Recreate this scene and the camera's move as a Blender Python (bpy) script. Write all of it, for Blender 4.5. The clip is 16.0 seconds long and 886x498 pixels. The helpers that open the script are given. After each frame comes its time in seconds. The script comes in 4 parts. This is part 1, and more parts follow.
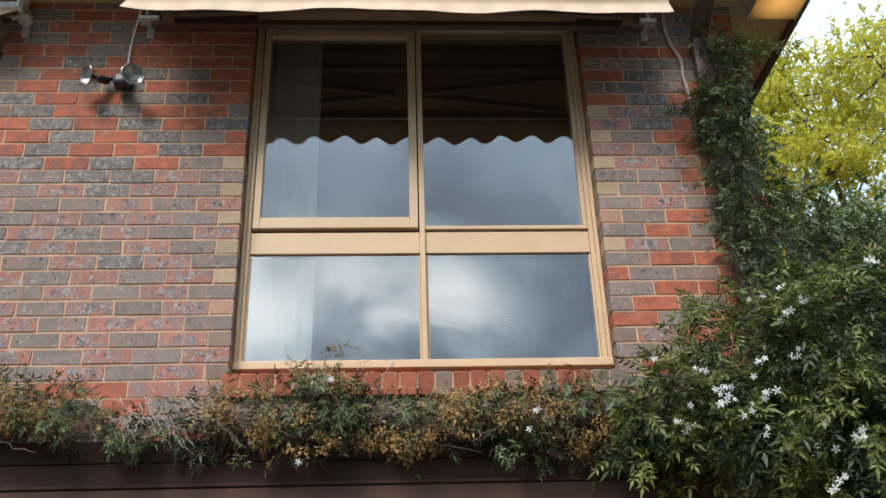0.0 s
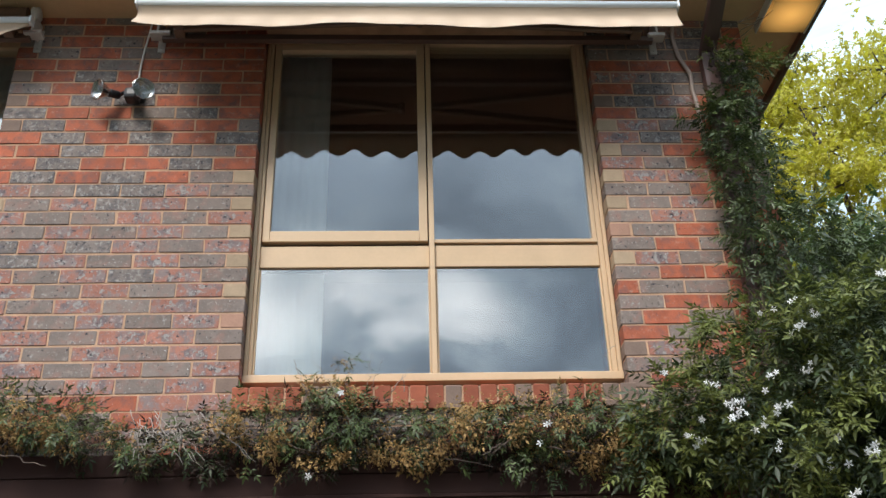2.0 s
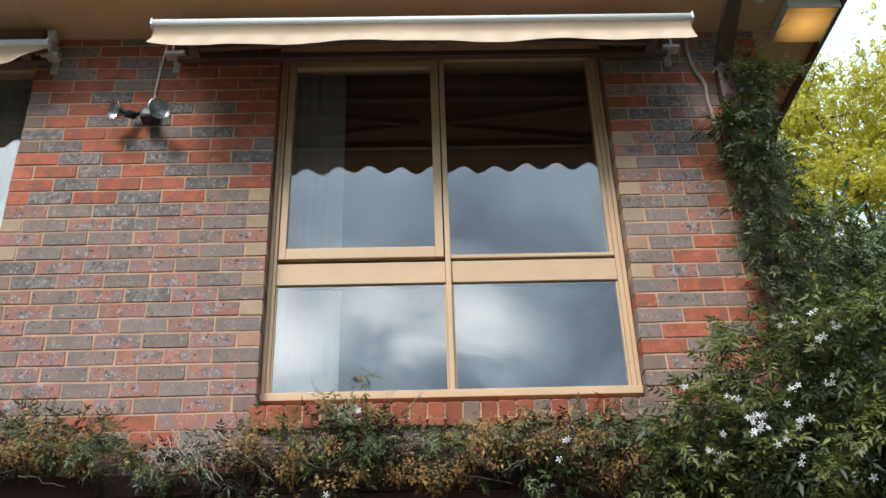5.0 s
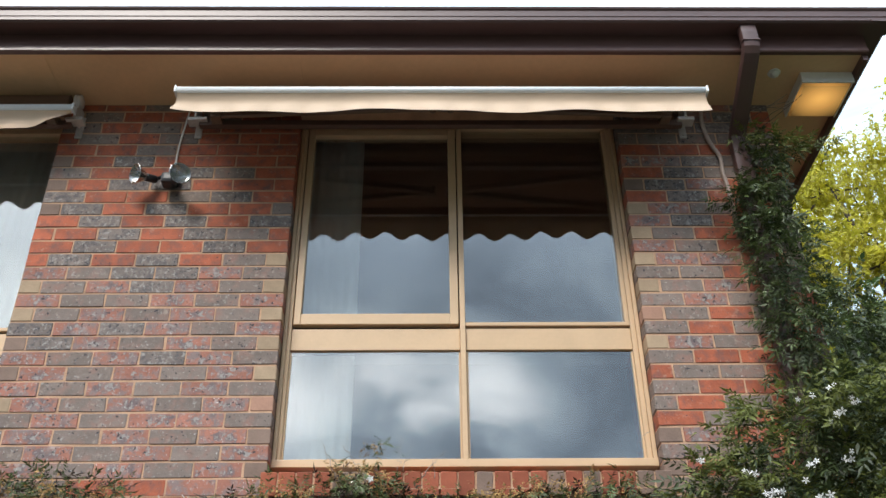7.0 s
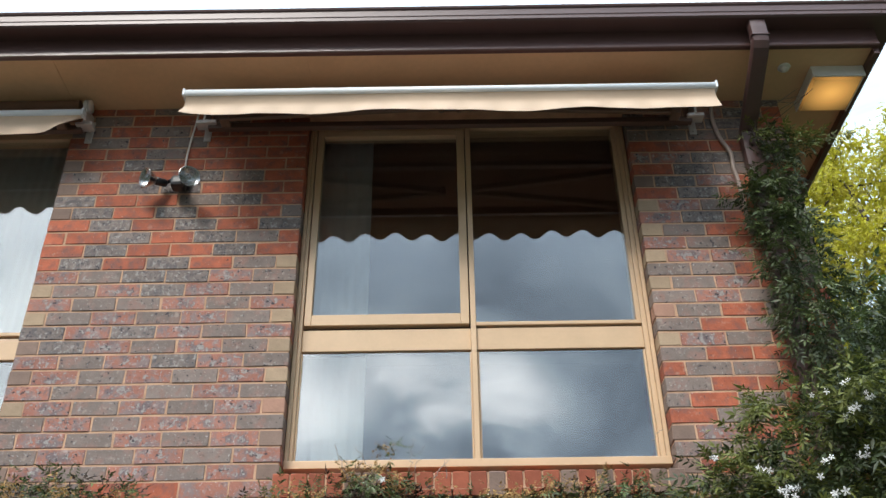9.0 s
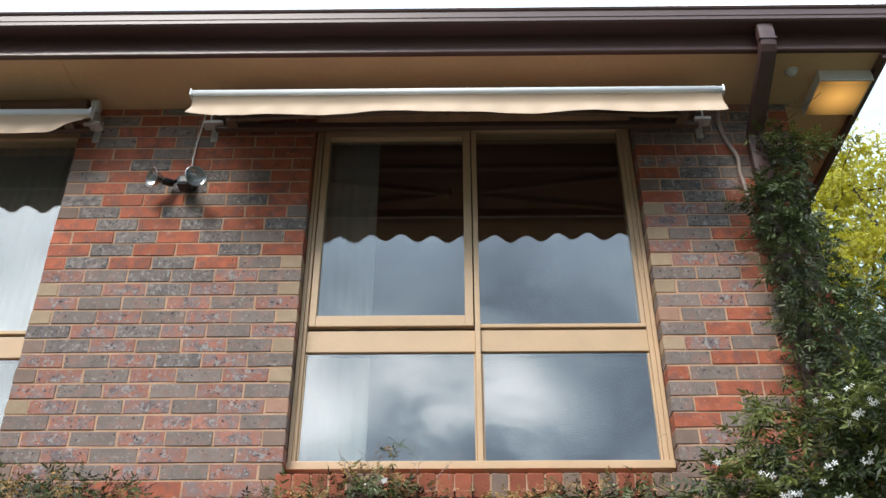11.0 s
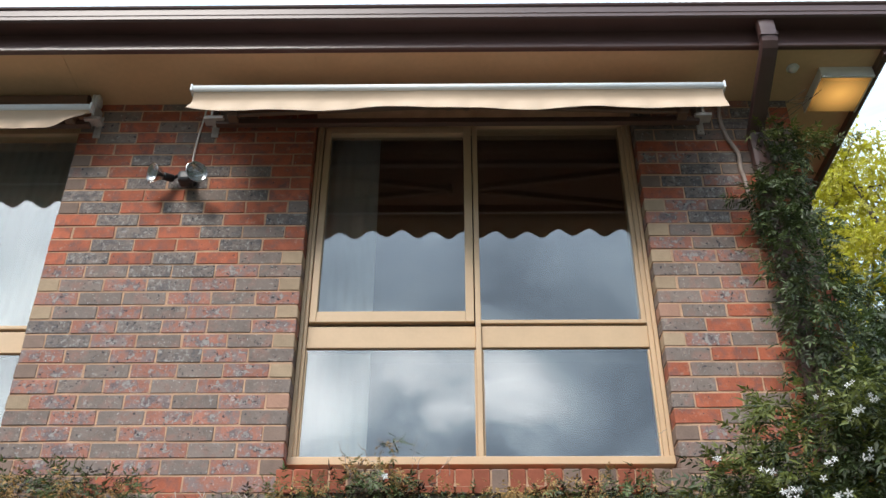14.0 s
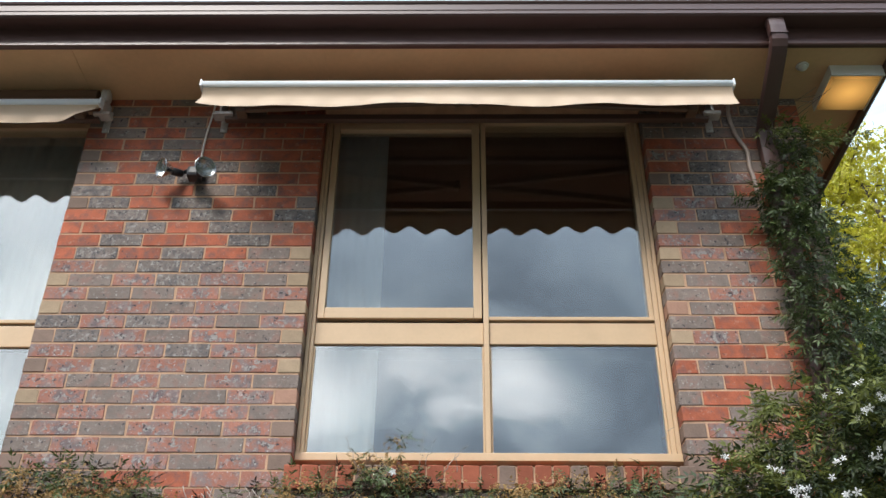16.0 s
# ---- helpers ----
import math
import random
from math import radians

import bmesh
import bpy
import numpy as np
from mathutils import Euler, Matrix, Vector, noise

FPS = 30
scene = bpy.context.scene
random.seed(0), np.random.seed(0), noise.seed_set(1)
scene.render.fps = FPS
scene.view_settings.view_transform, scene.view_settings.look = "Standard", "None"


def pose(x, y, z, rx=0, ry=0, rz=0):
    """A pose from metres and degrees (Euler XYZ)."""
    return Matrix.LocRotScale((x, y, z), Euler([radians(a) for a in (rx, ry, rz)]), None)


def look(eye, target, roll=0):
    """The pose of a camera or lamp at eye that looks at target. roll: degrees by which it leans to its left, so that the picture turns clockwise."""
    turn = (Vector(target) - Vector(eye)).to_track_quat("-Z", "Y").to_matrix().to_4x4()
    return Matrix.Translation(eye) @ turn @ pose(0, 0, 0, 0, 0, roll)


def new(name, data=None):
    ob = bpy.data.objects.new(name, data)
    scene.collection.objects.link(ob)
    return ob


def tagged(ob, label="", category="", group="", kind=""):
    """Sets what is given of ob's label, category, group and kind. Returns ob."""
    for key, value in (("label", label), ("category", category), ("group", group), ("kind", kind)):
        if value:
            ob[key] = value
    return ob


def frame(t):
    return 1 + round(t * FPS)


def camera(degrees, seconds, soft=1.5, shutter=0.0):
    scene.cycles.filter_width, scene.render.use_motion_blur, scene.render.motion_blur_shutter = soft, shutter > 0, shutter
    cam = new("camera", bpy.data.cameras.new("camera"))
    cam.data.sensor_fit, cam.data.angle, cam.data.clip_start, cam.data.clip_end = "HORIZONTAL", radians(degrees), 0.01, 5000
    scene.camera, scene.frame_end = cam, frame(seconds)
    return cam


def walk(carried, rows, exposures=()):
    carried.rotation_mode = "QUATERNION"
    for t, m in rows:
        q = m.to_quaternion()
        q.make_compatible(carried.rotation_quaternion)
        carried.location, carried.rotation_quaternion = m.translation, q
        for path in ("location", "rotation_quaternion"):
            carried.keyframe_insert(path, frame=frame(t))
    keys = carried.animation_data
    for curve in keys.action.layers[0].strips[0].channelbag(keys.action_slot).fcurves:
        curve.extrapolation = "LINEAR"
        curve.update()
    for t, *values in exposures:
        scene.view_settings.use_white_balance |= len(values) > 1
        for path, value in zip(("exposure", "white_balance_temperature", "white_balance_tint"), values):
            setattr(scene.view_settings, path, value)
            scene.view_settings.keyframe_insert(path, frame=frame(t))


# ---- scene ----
cam = camera(50.1, 16.0, soft=1.5)
PATH = [
    (0, (0.811, -4.427, 1.586), (0.915, -2.653, 2.503), -1.9),
    (0.5, (0.806, -4.425, 1.582), (0.913, -2.662, 2.521), -1.9),
    (1, (0.796, -4.426, 1.582), (0.895, -2.672, 2.538), -1.6),
    (1.5, (0.8, -4.419, 1.578), (0.892, -2.666, 2.536), -1.6),
    (2, (0.801, -4.428, 1.588), (0.889, -2.666, 2.53), -1.7),
    (2.5, (0.803, -4.439, 1.588), (0.881, -2.691, 2.556), -1.2),
    (3, (0.802, -4.43, 1.586), (0.875, -2.676, 2.545), -1.3),
    (3.5, (0.806, -4.42, 1.59), (0.874, -2.661, 2.538), -1.2),
    (4, (0.809, -4.417, 1.596), (0.874, -2.655, 2.539), -1.5),
    (6.5, (0.802, -4.428, 1.602), (0.828, -2.733, 2.664), -1.5),
    (7, (0.795, -4.433, 1.602), (0.821, -2.755, 2.691), -0.6),
    (7.5, (0.807, -4.427, 1.6), (0.821, -2.754, 2.696), -0.6),
    (8, (0.832, -4.417, 1.595), (0.835, -2.738, 2.682), -0.8),
    (8.5, (0.823, -4.422, 1.596), (0.808, -2.745, 2.686), -0.1),
    (9, (0.814, -4.417, 1.598), (0.812, -2.742, 2.69), -0.8),
    (9.2, (0.842, -4.412, 1.592), (0.818, -2.735, 2.681), -0.5),
    (11.5, (0.828, -4.428, 1.602), (0.81, -2.754, 2.698), 0.1),
    (12, (0.809, -4.435, 1.604), (0.793, -2.761, 2.697), 0.1),
    (12.5, (0.814, -4.427, 1.595), (0.795, -2.757, 2.694), -0.1),
    (13, (0.819, -4.422, 1.594), (0.797, -2.749, 2.689), -0.0),
    (13.5, (0.821, -4.419, 1.597), (0.802, -2.743, 2.689), 0.1),
    (14, (0.83, -4.42, 1.597), (0.81, -2.742, 2.685), 0.1),
    (14.5, (0.823, -4.411, 1.597), (0.8, -2.731, 2.681), 0.2),
    (15, (0.813, -4.413, 1.588), (0.769, -2.737, 2.678), 0.2),
    (15.5, (0.835, -4.422, 1.597), (0.79, -2.74, 2.679), 0.6),
    (16, (0.811, -4.423, 1.595), (0.781, -2.741, 2.677), 0.6),
]
walk(cam, [(t, look(eye, target, roll)) for t, eye, target, roll in PATH])

# ---- light ----
world = bpy.data.worlds.new("sky")
scene.world = world
world.use_nodes = True
wn, wl = world.node_tree.nodes, world.node_tree.links
wn.clear()


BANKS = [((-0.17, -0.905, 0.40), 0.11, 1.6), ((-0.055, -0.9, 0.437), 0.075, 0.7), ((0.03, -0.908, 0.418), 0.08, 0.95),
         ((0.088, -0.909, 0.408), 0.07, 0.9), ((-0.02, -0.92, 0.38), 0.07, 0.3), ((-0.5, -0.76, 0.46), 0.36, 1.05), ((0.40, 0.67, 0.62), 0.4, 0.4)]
w_out = wn.new("ShaderNodeOutputWorld")
w_bg = wn.new("ShaderNodeBackground")
w_sky = wn.new("ShaderNodeTexSky")
w_sky.sky_type = "NISHITA"
w_sky.sun_disc = False
w_sky.sun_elevation = radians(44)
w_sky.sun_rotation = radians(205)
w_coord = wn.new("ShaderNodeTexCoord")
w_sep = wn.new("ShaderNodeSeparateXYZ")
wl.new(w_coord.outputs["Generated"], w_sep.inputs[0])


def wmath(op, a, b, c=None, clamp=False):
    n = wn.new("ShaderNodeMath")
    n.operation, n.use_clamp = op, clamp
    for k, v in enumerate((a, b, c)):
        if v is None:
            continue
        if isinstance(v, (int, float)):
            n.inputs[k].default_value = v
        else:
            wl.new(v, n.inputs[k])
    return n.outputs[0]


# broken cloud on a high flat sheet
w_over = wmath("ADD", w_sep.outputs["Z"], 0.25)
w_comb = wn.new("ShaderNodeCombineXYZ")
wl.new(wmath("DIVIDE", w_sep.outputs["X"], w_over), w_comb.inputs[0])
wl.new(wmath("DIVIDE", w_sep.outputs["Y"], w_over), w_comb.inputs[1])
w_noise = wn.new("ShaderNodeTexNoise")
w_noise.inputs["Scale"].default_value, w_noise.inputs["Detail"].default_value = 4.6, 6.0
w_noise.inputs["Roughness"].default_value, w_noise.inputs["Distortion"].default_value = 0.58, 0.6
wl.new(w_comb.outputs[0], w_noise.inputs["Vector"])
cloud = wmath("MULTIPLY_ADD", w_noise.outputs["Fac"], 1.5, -0.5)
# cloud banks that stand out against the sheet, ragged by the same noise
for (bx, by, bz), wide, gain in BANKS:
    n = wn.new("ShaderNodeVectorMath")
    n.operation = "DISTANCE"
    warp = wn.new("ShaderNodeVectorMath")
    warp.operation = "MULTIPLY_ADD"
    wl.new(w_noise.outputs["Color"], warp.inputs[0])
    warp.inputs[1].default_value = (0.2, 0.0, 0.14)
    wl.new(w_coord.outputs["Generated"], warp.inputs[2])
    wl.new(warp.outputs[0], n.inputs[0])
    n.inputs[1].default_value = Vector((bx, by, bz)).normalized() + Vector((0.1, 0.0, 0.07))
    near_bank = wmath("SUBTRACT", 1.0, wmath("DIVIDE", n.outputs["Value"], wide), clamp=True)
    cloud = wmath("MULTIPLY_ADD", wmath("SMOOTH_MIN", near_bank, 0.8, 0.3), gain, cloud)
# brighter overhead than along the horizon
cloud = wmath("MULTIPLY_ADD", wmath("MAXIMUM", wmath("SUBTRACT", w_sep.outputs["Z"], 0.62), 0.0), 0.8, cloud)
w_ramp = wn.new("ShaderNodeValToRGB")
w_ramp.color_ramp.elements[0].position, w_ramp.color_ramp.elements[0].color = 0.0, (0.46, 0.58, 0.74, 1)
w_ramp.color_ramp.elements[1].position, w_ramp.color_ramp.elements[1].color = 1.0, (3.1, 3.25, 3.4, 1)
for at, c in ((0.22, (0.76, 0.95, 1.17)), (0.45, (1.15, 1.4, 1.63))):
    w_ramp.color_ramp.elements.new(at).color = (*c, 1)
wl.new(wmath("MULTIPLY", cloud, 0.72), w_ramp.inputs[0])
# an overcast sky dims towards the horizon
w_low = wmath("MULTIPLY_ADD", wmath("DIVIDE", wmath("SUBTRACT", w_sep.outputs["Z"], 0.05), 0.28, clamp=True), 0.9, 0.1)
w_mix = wn.new("ShaderNodeMix")
w_mix.data_type = "RGBA"
w_mix.inputs[0].default_value = 0.92
w_gain = wn.new("ShaderNodeVectorMath")
w_gain.operation = "SCALE"
w_gain.inputs[3].default_value = 0.1
wl.new(w_sky.outputs[0], w_gain.inputs[0])
wl.new(w_gain.outputs[0], w_mix.inputs[6])
wl.new(w_ramp.outputs[0], w_mix.inputs[7])
wl.new(w_mix.outputs[2], w_bg.inputs[0])
# and an overcast zenith is three times as bright as the low sky
w_high = wmath("MULTIPLY_ADD", wmath("MAXIMUM", wmath("SUBTRACT", w_sep.outputs["Z"], 0.5), 0.0), 5.0, 0.9)
wl.new(wmath("MULTIPLY", w_low, w_high), w_bg.inputs[1])
wl.new(w_bg.outputs[0], w_out.inputs[0])

sun = new("sun", bpy.data.lights.new("sun", "SUN"))
sun.data.energy = 3.35
sun.data.angle = radians(22)
sun.data.color = (1.0, 0.94, 0.86)
sun.matrix_world = look((-3.4, -7.4, 11.7), (0, 0, 3))

# ---- materials ----


def mat(name, color, rough=0.6, metal=0.0, vary=0.12, scale=20.0, bump=0.0, bscale=200.0, island=0.0, objvary=0.0,
        trans=0.0, fleck=None, spec=0.5, coat=0.0, stretch=None):
    """A surface of one base colour with broad stains, fine grain, relief and piece-by-piece variation."""
    m = bpy.data.materials.new(name)
    m.use_nodes = True
    nt = m.node_tree
    n, l = nt.nodes, nt.links
    bs = n["Principled BSDF"]
    bs.inputs["Roughness"].default_value = rough
    bs.inputs["Metallic"].default_value = metal
    bs.inputs["Specular IOR Level"].default_value = spec
    bs.inputs["Coat Weight"].default_value = coat
    tc = n.new("ShaderNodeTexCoord")
    vec = tc.outputs["Object"]
    oi = n.new("ShaderNodeObjectInfo")
    if objvary:
        off = n.new("ShaderNodeVectorMath")
        off.operation = "MULTIPLY_ADD"
        l.new(vec, off.inputs[0])
        off.inputs[1].default_value = (1, 1, 1)
        sc = n.new("ShaderNodeVectorMath")
        sc.operation = "SCALE"
        sc.inputs[0].default_value = (37.0, 17.0, 29.0)
        l.new(oi.outputs["Random"], sc.inputs[3])
        l.new(sc.outputs[0], off.inputs[2])
        vec = off.outputs[0]
    if stretch:
        mp = n.new("ShaderNodeMapping")
        mp.inputs["Scale"].default_value = stretch
        l.new(vec, mp.inputs[0])
        vec = mp.outputs[0]
    big = n.new("ShaderNodeTexNoise")
    big.inputs["Scale"].default_value = scale
    big.inputs["Detail"].default_value = 5
    fine = n.new("ShaderNodeTexNoise")
    fine.inputs["Scale"].default_value = bscale
    fine.inputs["Detail"].default_value = 4
    l.new(vec, big.inputs["Vector"])
    l.new(vec, fine.inputs["Vector"])
    total = n.new("ShaderNodeMath")
    total.operation = "MULTIPLY_ADD"
    l.new(big.outputs["Fac"], total.inputs[0])
    total.inputs[1].default_value = vary * 3.2
    total.inputs[2].default_value = 1 - vary * 1.6
    val = total.outputs[0]
    f2 = n.new("ShaderNodeMath")
    f2.operation = "MULTIPLY_ADD"
    l.new(fine.outputs["Fac"], f2.inputs[0])
    f2.inputs[1].default_value = vary * 1.4
    l.new(val, f2.inputs[2])
    val = f2.outputs[0]
    for amount, socket in ((objvary, oi.outputs["Random"]), (island, None)):
        if not amount:
            continue
        if socket is None:
            socket = n.new("ShaderNodeNewGeometry").outputs["Random Per Island"]
        a = n.new("ShaderNodeMath")
        a.operation = "MULTIPLY_ADD"
        l.new(socket, a.inputs[0])
        a.inputs[1].default_value = amount * 2
        a.inputs[2].default_value = -amount
        b = n.new("ShaderNodeMath")
        b.operation = "ADD"
        l.new(a.outputs[0], b.inputs[0])
        l.new(val, b.inputs[1])
        val = b.outputs[0]
    sub = n.new("ShaderNodeMath")
    sub.operation = "SUBTRACT"
    l.new(val, sub.inputs[0])
    sub.inputs[1].default_value = vary * 0.7
    hsv = n.new("ShaderNodeHueSaturation")
    hsv.inputs["Color"].default_value = (*color, 1)
    l.new(sub.outputs[0], hsv.inputs["Value"])
    col = hsv.outputs[0]
    for f in fleck or ():
        fc, fs, lo, hi = f[:4]
        vn = n.new("ShaderNodeTexNoise")
        vn.inputs["Scale"].default_value = fs
        vn.inputs["Detail"].default_value = 3
        vn.inputs["Roughness"].default_value = 0.65
        l.new(vec, vn.inputs["Vector"])
        rp = n.new("ShaderNodeMapRange")
        rp.inputs["From Min"].default_value, rp.inputs["From Max"].default_value = lo, hi
        amount = vn.outputs["Fac"]
        if len(f) > 4:      # crust gathered round the middle of the brick's face
            mid = n.new("ShaderNodeVectorMath")
            mid.operation = "MULTIPLY"
            l.new(tc.outputs["Object"], mid.inputs[0])
            mid.inputs[1].default_value = (8.7, 0.0, 20.0)
            far = n.new("ShaderNodeVectorMath")
            far.operation = "LENGTH"
            l.new(mid.outputs[0], far.inputs[0])
            core = n.new("ShaderNodeMapRange")
            core.inputs["From Min"].default_value, core.inputs["From Max"].default_value = 0.0, 1.2
            core.inputs["To Min"].default_value, core.inputs["To Max"].default_value = f[4] * 0.5, -f[4] * 0.6
            l.new(far.outputs["Value"], core.inputs["Value"])
            both = n.new("ShaderNodeMath")
            l.new(amount, both.inputs[0])
            l.new(core.outputs[0], both.inputs[1])
            amount = both.outputs[0]
        l.new(amount, rp.inputs["Value"])
        mx = n.new("ShaderNodeMix")
        mx.data_type = "RGBA"
        l.new(rp.outputs[0], mx.inputs[0])
        l.new(col, mx.inputs[6])
        mx.inputs[7].default_value = (*fc, 1)
        col = mx.outputs[2]
    l.new(col, bs.inputs["Base Color"])
    if bump:
        bp = n.new("ShaderNodeBump")
        bp.inputs["Strength"].default_value = bump
        bp.inputs["Distance"].default_value = 0.004
        l.new(fine.outputs["Fac"], bp.inputs["Height"])
        l.new(bp.outputs[0], bs.inputs["Normal"])
    if trans:
        tr = n.new("ShaderNodeBsdfTranslucent")
        l.new(col, tr.inputs["Color"])
        ms = n.new("ShaderNodeMixShader")
        ms.inputs[0].default_value = trans
        l.new(bs.outputs[0], ms.inputs[1])
        l.new(tr.outputs[0], ms.inputs[2])
        l.new(ms.outputs[0], n["Material Output"].inputs["Surface"])
    return m


DARK, PALE = (0.045, 0.04, 0.045), (0.62, 0.6, 0.58)
ASH = (0.32, 0.298, 0.275)
brick_mats = {
    "R": mat("red brick", (0.41, 0.112, 0.057), 0.85, vary=0.3, scale=11, bump=0.35, bscale=90, objvary=0.16,
             fleck=(((0.2, 0.092, 0.075), 14, 0.46, 0.68), ((0.46, 0.24, 0.17), 24, 0.6, 0.74), (DARK, 48, 0.65, 0.7), (PALE, 100, 0.7, 0.74))),
    "P": mat("mottled red brick", (0.36, 0.15, 0.106), 0.85, vary=0.2, scale=14, bump=0.4, bscale=90, objvary=0.14,
             fleck=(((0.24, 0.18, 0.17), 16, 0.44, 0.62), ((0.42, 0.33, 0.3), 26, 0.58, 0.72), ((0.165, 0.125, 0.128), 19, 0.5, 0.62, 0.16), (ASH, 38, 0.56, 0.64, 0.16), (DARK, 42, 0.61, 0.66, 0.08), (PALE, 90, 0.66, 0.7))),
    "G": mat("grey brown brick", (0.205, 0.16, 0.138), 0.8, vary=0.22, scale=14, bump=0.35, bscale=90, objvary=0.14,
             fleck=(((0.27, 0.16, 0.13), 12, 0.5, 0.68), ((0.32, 0.26, 0.22), 26, 0.58, 0.72), (DARK, 42, 0.62, 0.67), (ASH, 31, 0.62, 0.7), (PALE, 90, 0.67, 0.71))),
    "F": mat("speckled grey brick", (0.2, 0.16, 0.142), 0.8, vary=0.2, scale=16, bump=0.5, bscale=80, objvary=0.12,
             fleck=(((0.115, 0.1, 0.1), 26, 0.46, 0.62), (ASH, 42, 0.55, 0.64), (DARK, 60, 0.59, 0.65), (PALE, 110, 0.66, 0.72))),
    "B": mat("brown brick", (0.235, 0.16, 0.125), 0.85, vary=0.16, scale=14, bump=0.3, bscale=90, objvary=0.14,
             fleck=((DARK, 70, 0.68, 0.74),)),
    "C": mat("cream brick", (0.38, 0.275, 0.18), 0.85, vary=0.14, scale=14, bump=0.3, bscale=90, objvary=0.16,
             fleck=(((0.25, 0.18, 0.12), 40, 0.66, 0.74),)),
    "T": mat("pinkish tan brick", (0.42, 0.235, 0.165), 0.85, vary=0.14, scale=14, bump=0.3, bscale=90, objvary=0.14),
    "S": mat("orange sill brick", (0.36, 0.1, 0.052), 0.8, vary=0.16, scale=16, bump=0.25, bscale=90, objvary=0.2),
}
mortar = mat("tan mortar", (0.5, 0.31, 0.2), 0.95, vary=0.28, scale=9, bump=0.6, bscale=120)
paint_cream = mat("cream window paint", (0.63, 0.435, 0.262), 0.42, vary=0.07, scale=6, bump=0.05, bscale=60,
                  fleck=(((0.4, 0.26, 0.13), 30, 0.72, 0.8),))
gap_dark = mat("dark joint", (0.06, 0.03, 0.02), 0.8, vary=0.1)
brown_gutter = mat("brown enamelled steel", (0.1, 0.052, 0.046), 0.4, vary=0.1, scale=4, bump=0.03, bscale=30, spec=0.6)
brown_fascia = mat("brown painted timber", (0.12, 0.062, 0.054), 0.28, vary=0.12, scale=3, bump=0.06, bscale=40, stretch=(0.2, 1, 1))
soffit_mat = mat("tan painted sheet", (0.74, 0.475, 0.265), 0.6, vary=0.1, scale=2.5, bump=0.05, bscale=30)
fabric = mat("beige canvas", (0.6, 0.455, 0.33), 0.85, vary=0.06, scale=5, bump=0.12, bscale=300, trans=0.03)
# same canvas as the valance, coloured dark for the shade under the awning
canopy_shaded = mat("beige canopy canvas darkened for shade", (0.2, 0.105, 0.065), 0.85, vary=0.08, scale=5, bump=0.12, bscale=300, trans=0.04)
white_alu = mat("white powder coated aluminium", (0.78, 0.8, 0.81), 0.32, vary=0.04, scale=5)
# beige of the arms taken down to stand for the awning's shade
arm_mat = mat("beige coated aluminium darkened for shade", (0.2, 0.125, 0.085), 0.4, vary=0.06, scale=6)
bar_brown = mat("brown coated steel", (0.13, 0.075, 0.056), 0.4, vary=0.08, scale=6)
steel = mat("cast grey metal", (0.6, 0.56, 0.53), 0.42, metal=0.25, vary=0.15, scale=25, bump=0.1, bscale=80)
black_plastic = mat("black plastic", (0.02, 0.02, 0.022), 0.4, vary=0.1)
chrome = mat("silvered reflector", (0.62, 0.61, 0.6), 0.25, metal=1.0, vary=0.03)
white_plastic = mat("white plastic", (0.75, 0.73, 0.68), 0.4, vary=0.05, scale=20)
cable_white = mat("white cable sheath", (0.82, 0.77, 0.7), 0.5, vary=0.12, scale=15)
cable_grey = mat("weathered grey conduit", (0.4, 0.31, 0.265), 0.6, vary=0.2, scale=15)
curtain_mat = mat("white sheer curtain", (0.74, 0.75, 0.75), 0.9, vary=0.04, scale=8, bump=0.1, bscale=250, trans=0.35)
# plaster coloured dark so that the room behind the glass looks dim
plaster = mat("interior plaster darkened for dimness", (0.17, 0.11, 0.09), 0.9, vary=0.06, scale=3)
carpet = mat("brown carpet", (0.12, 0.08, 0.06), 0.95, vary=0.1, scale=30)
leaf_green = mat("jasmine leaf", (0.14, 0.16, 0.034), 0.55, vary=0.16, scale=4, island=0.4, trans=0.28)
# darker green; on inner leaves it stands in for the shade among them
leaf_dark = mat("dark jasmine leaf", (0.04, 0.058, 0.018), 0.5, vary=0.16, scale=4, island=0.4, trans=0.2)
leaf_mid = mat("mid green jasmine leaf", (0.085, 0.115, 0.034), 0.45, vary=0.16, scale=4, island=0.45, trans=0.25)
leaf_dry = mat("dry yellowed leaf", (0.37, 0.225, 0.08), 0.7, vary=0.2, scale=4, island=0.45, trans=0.25)
leaf_gold = mat("golden leaf", (0.5, 0.46, 0.045), 0.5, vary=0.16, scale=0.8, island=0.35, trans=0.5)
leaf_shrub = mat("shrub leaf", (0.06, 0.095, 0.025), 0.5, vary=0.16, scale=1, island=0.4, trans=0.35)
# dead leaves of the vine's core, darkened for the shade in there
leaf_dead_shaded = mat("dead brown leaf darkened for shade", (0.045, 0.027, 0.018), 0.9, vary=0.2, scale=6, island=0.5)
petal_mat = mat("white petal", (0.88, 0.87, 0.86), 0.6, vary=0.04, trans=0.25)
bud_mat = mat("pink bud", (0.55, 0.25, 0.28), 0.6, vary=0.1, trans=0.1)
twig_mat = mat("grey brown twig", (0.13, 0.095, 0.075), 0.85, vary=0.25, scale=12, bump=0.3, bscale=60)
pale_twig = mat("bleached twig", (0.34, 0.29, 0.25), 0.85, vary=0.2, scale=12)
bark = mat("tree bark", (0.07, 0.055, 0.045), 0.9, vary=0.25, scale=5, bump=0.5, bscale=25)
grass_mat = mat("lawn", (0.022, 0.03, 0.011), 0.9, vary=0.3, scale=0.6, bump=0.5, bscale=40)
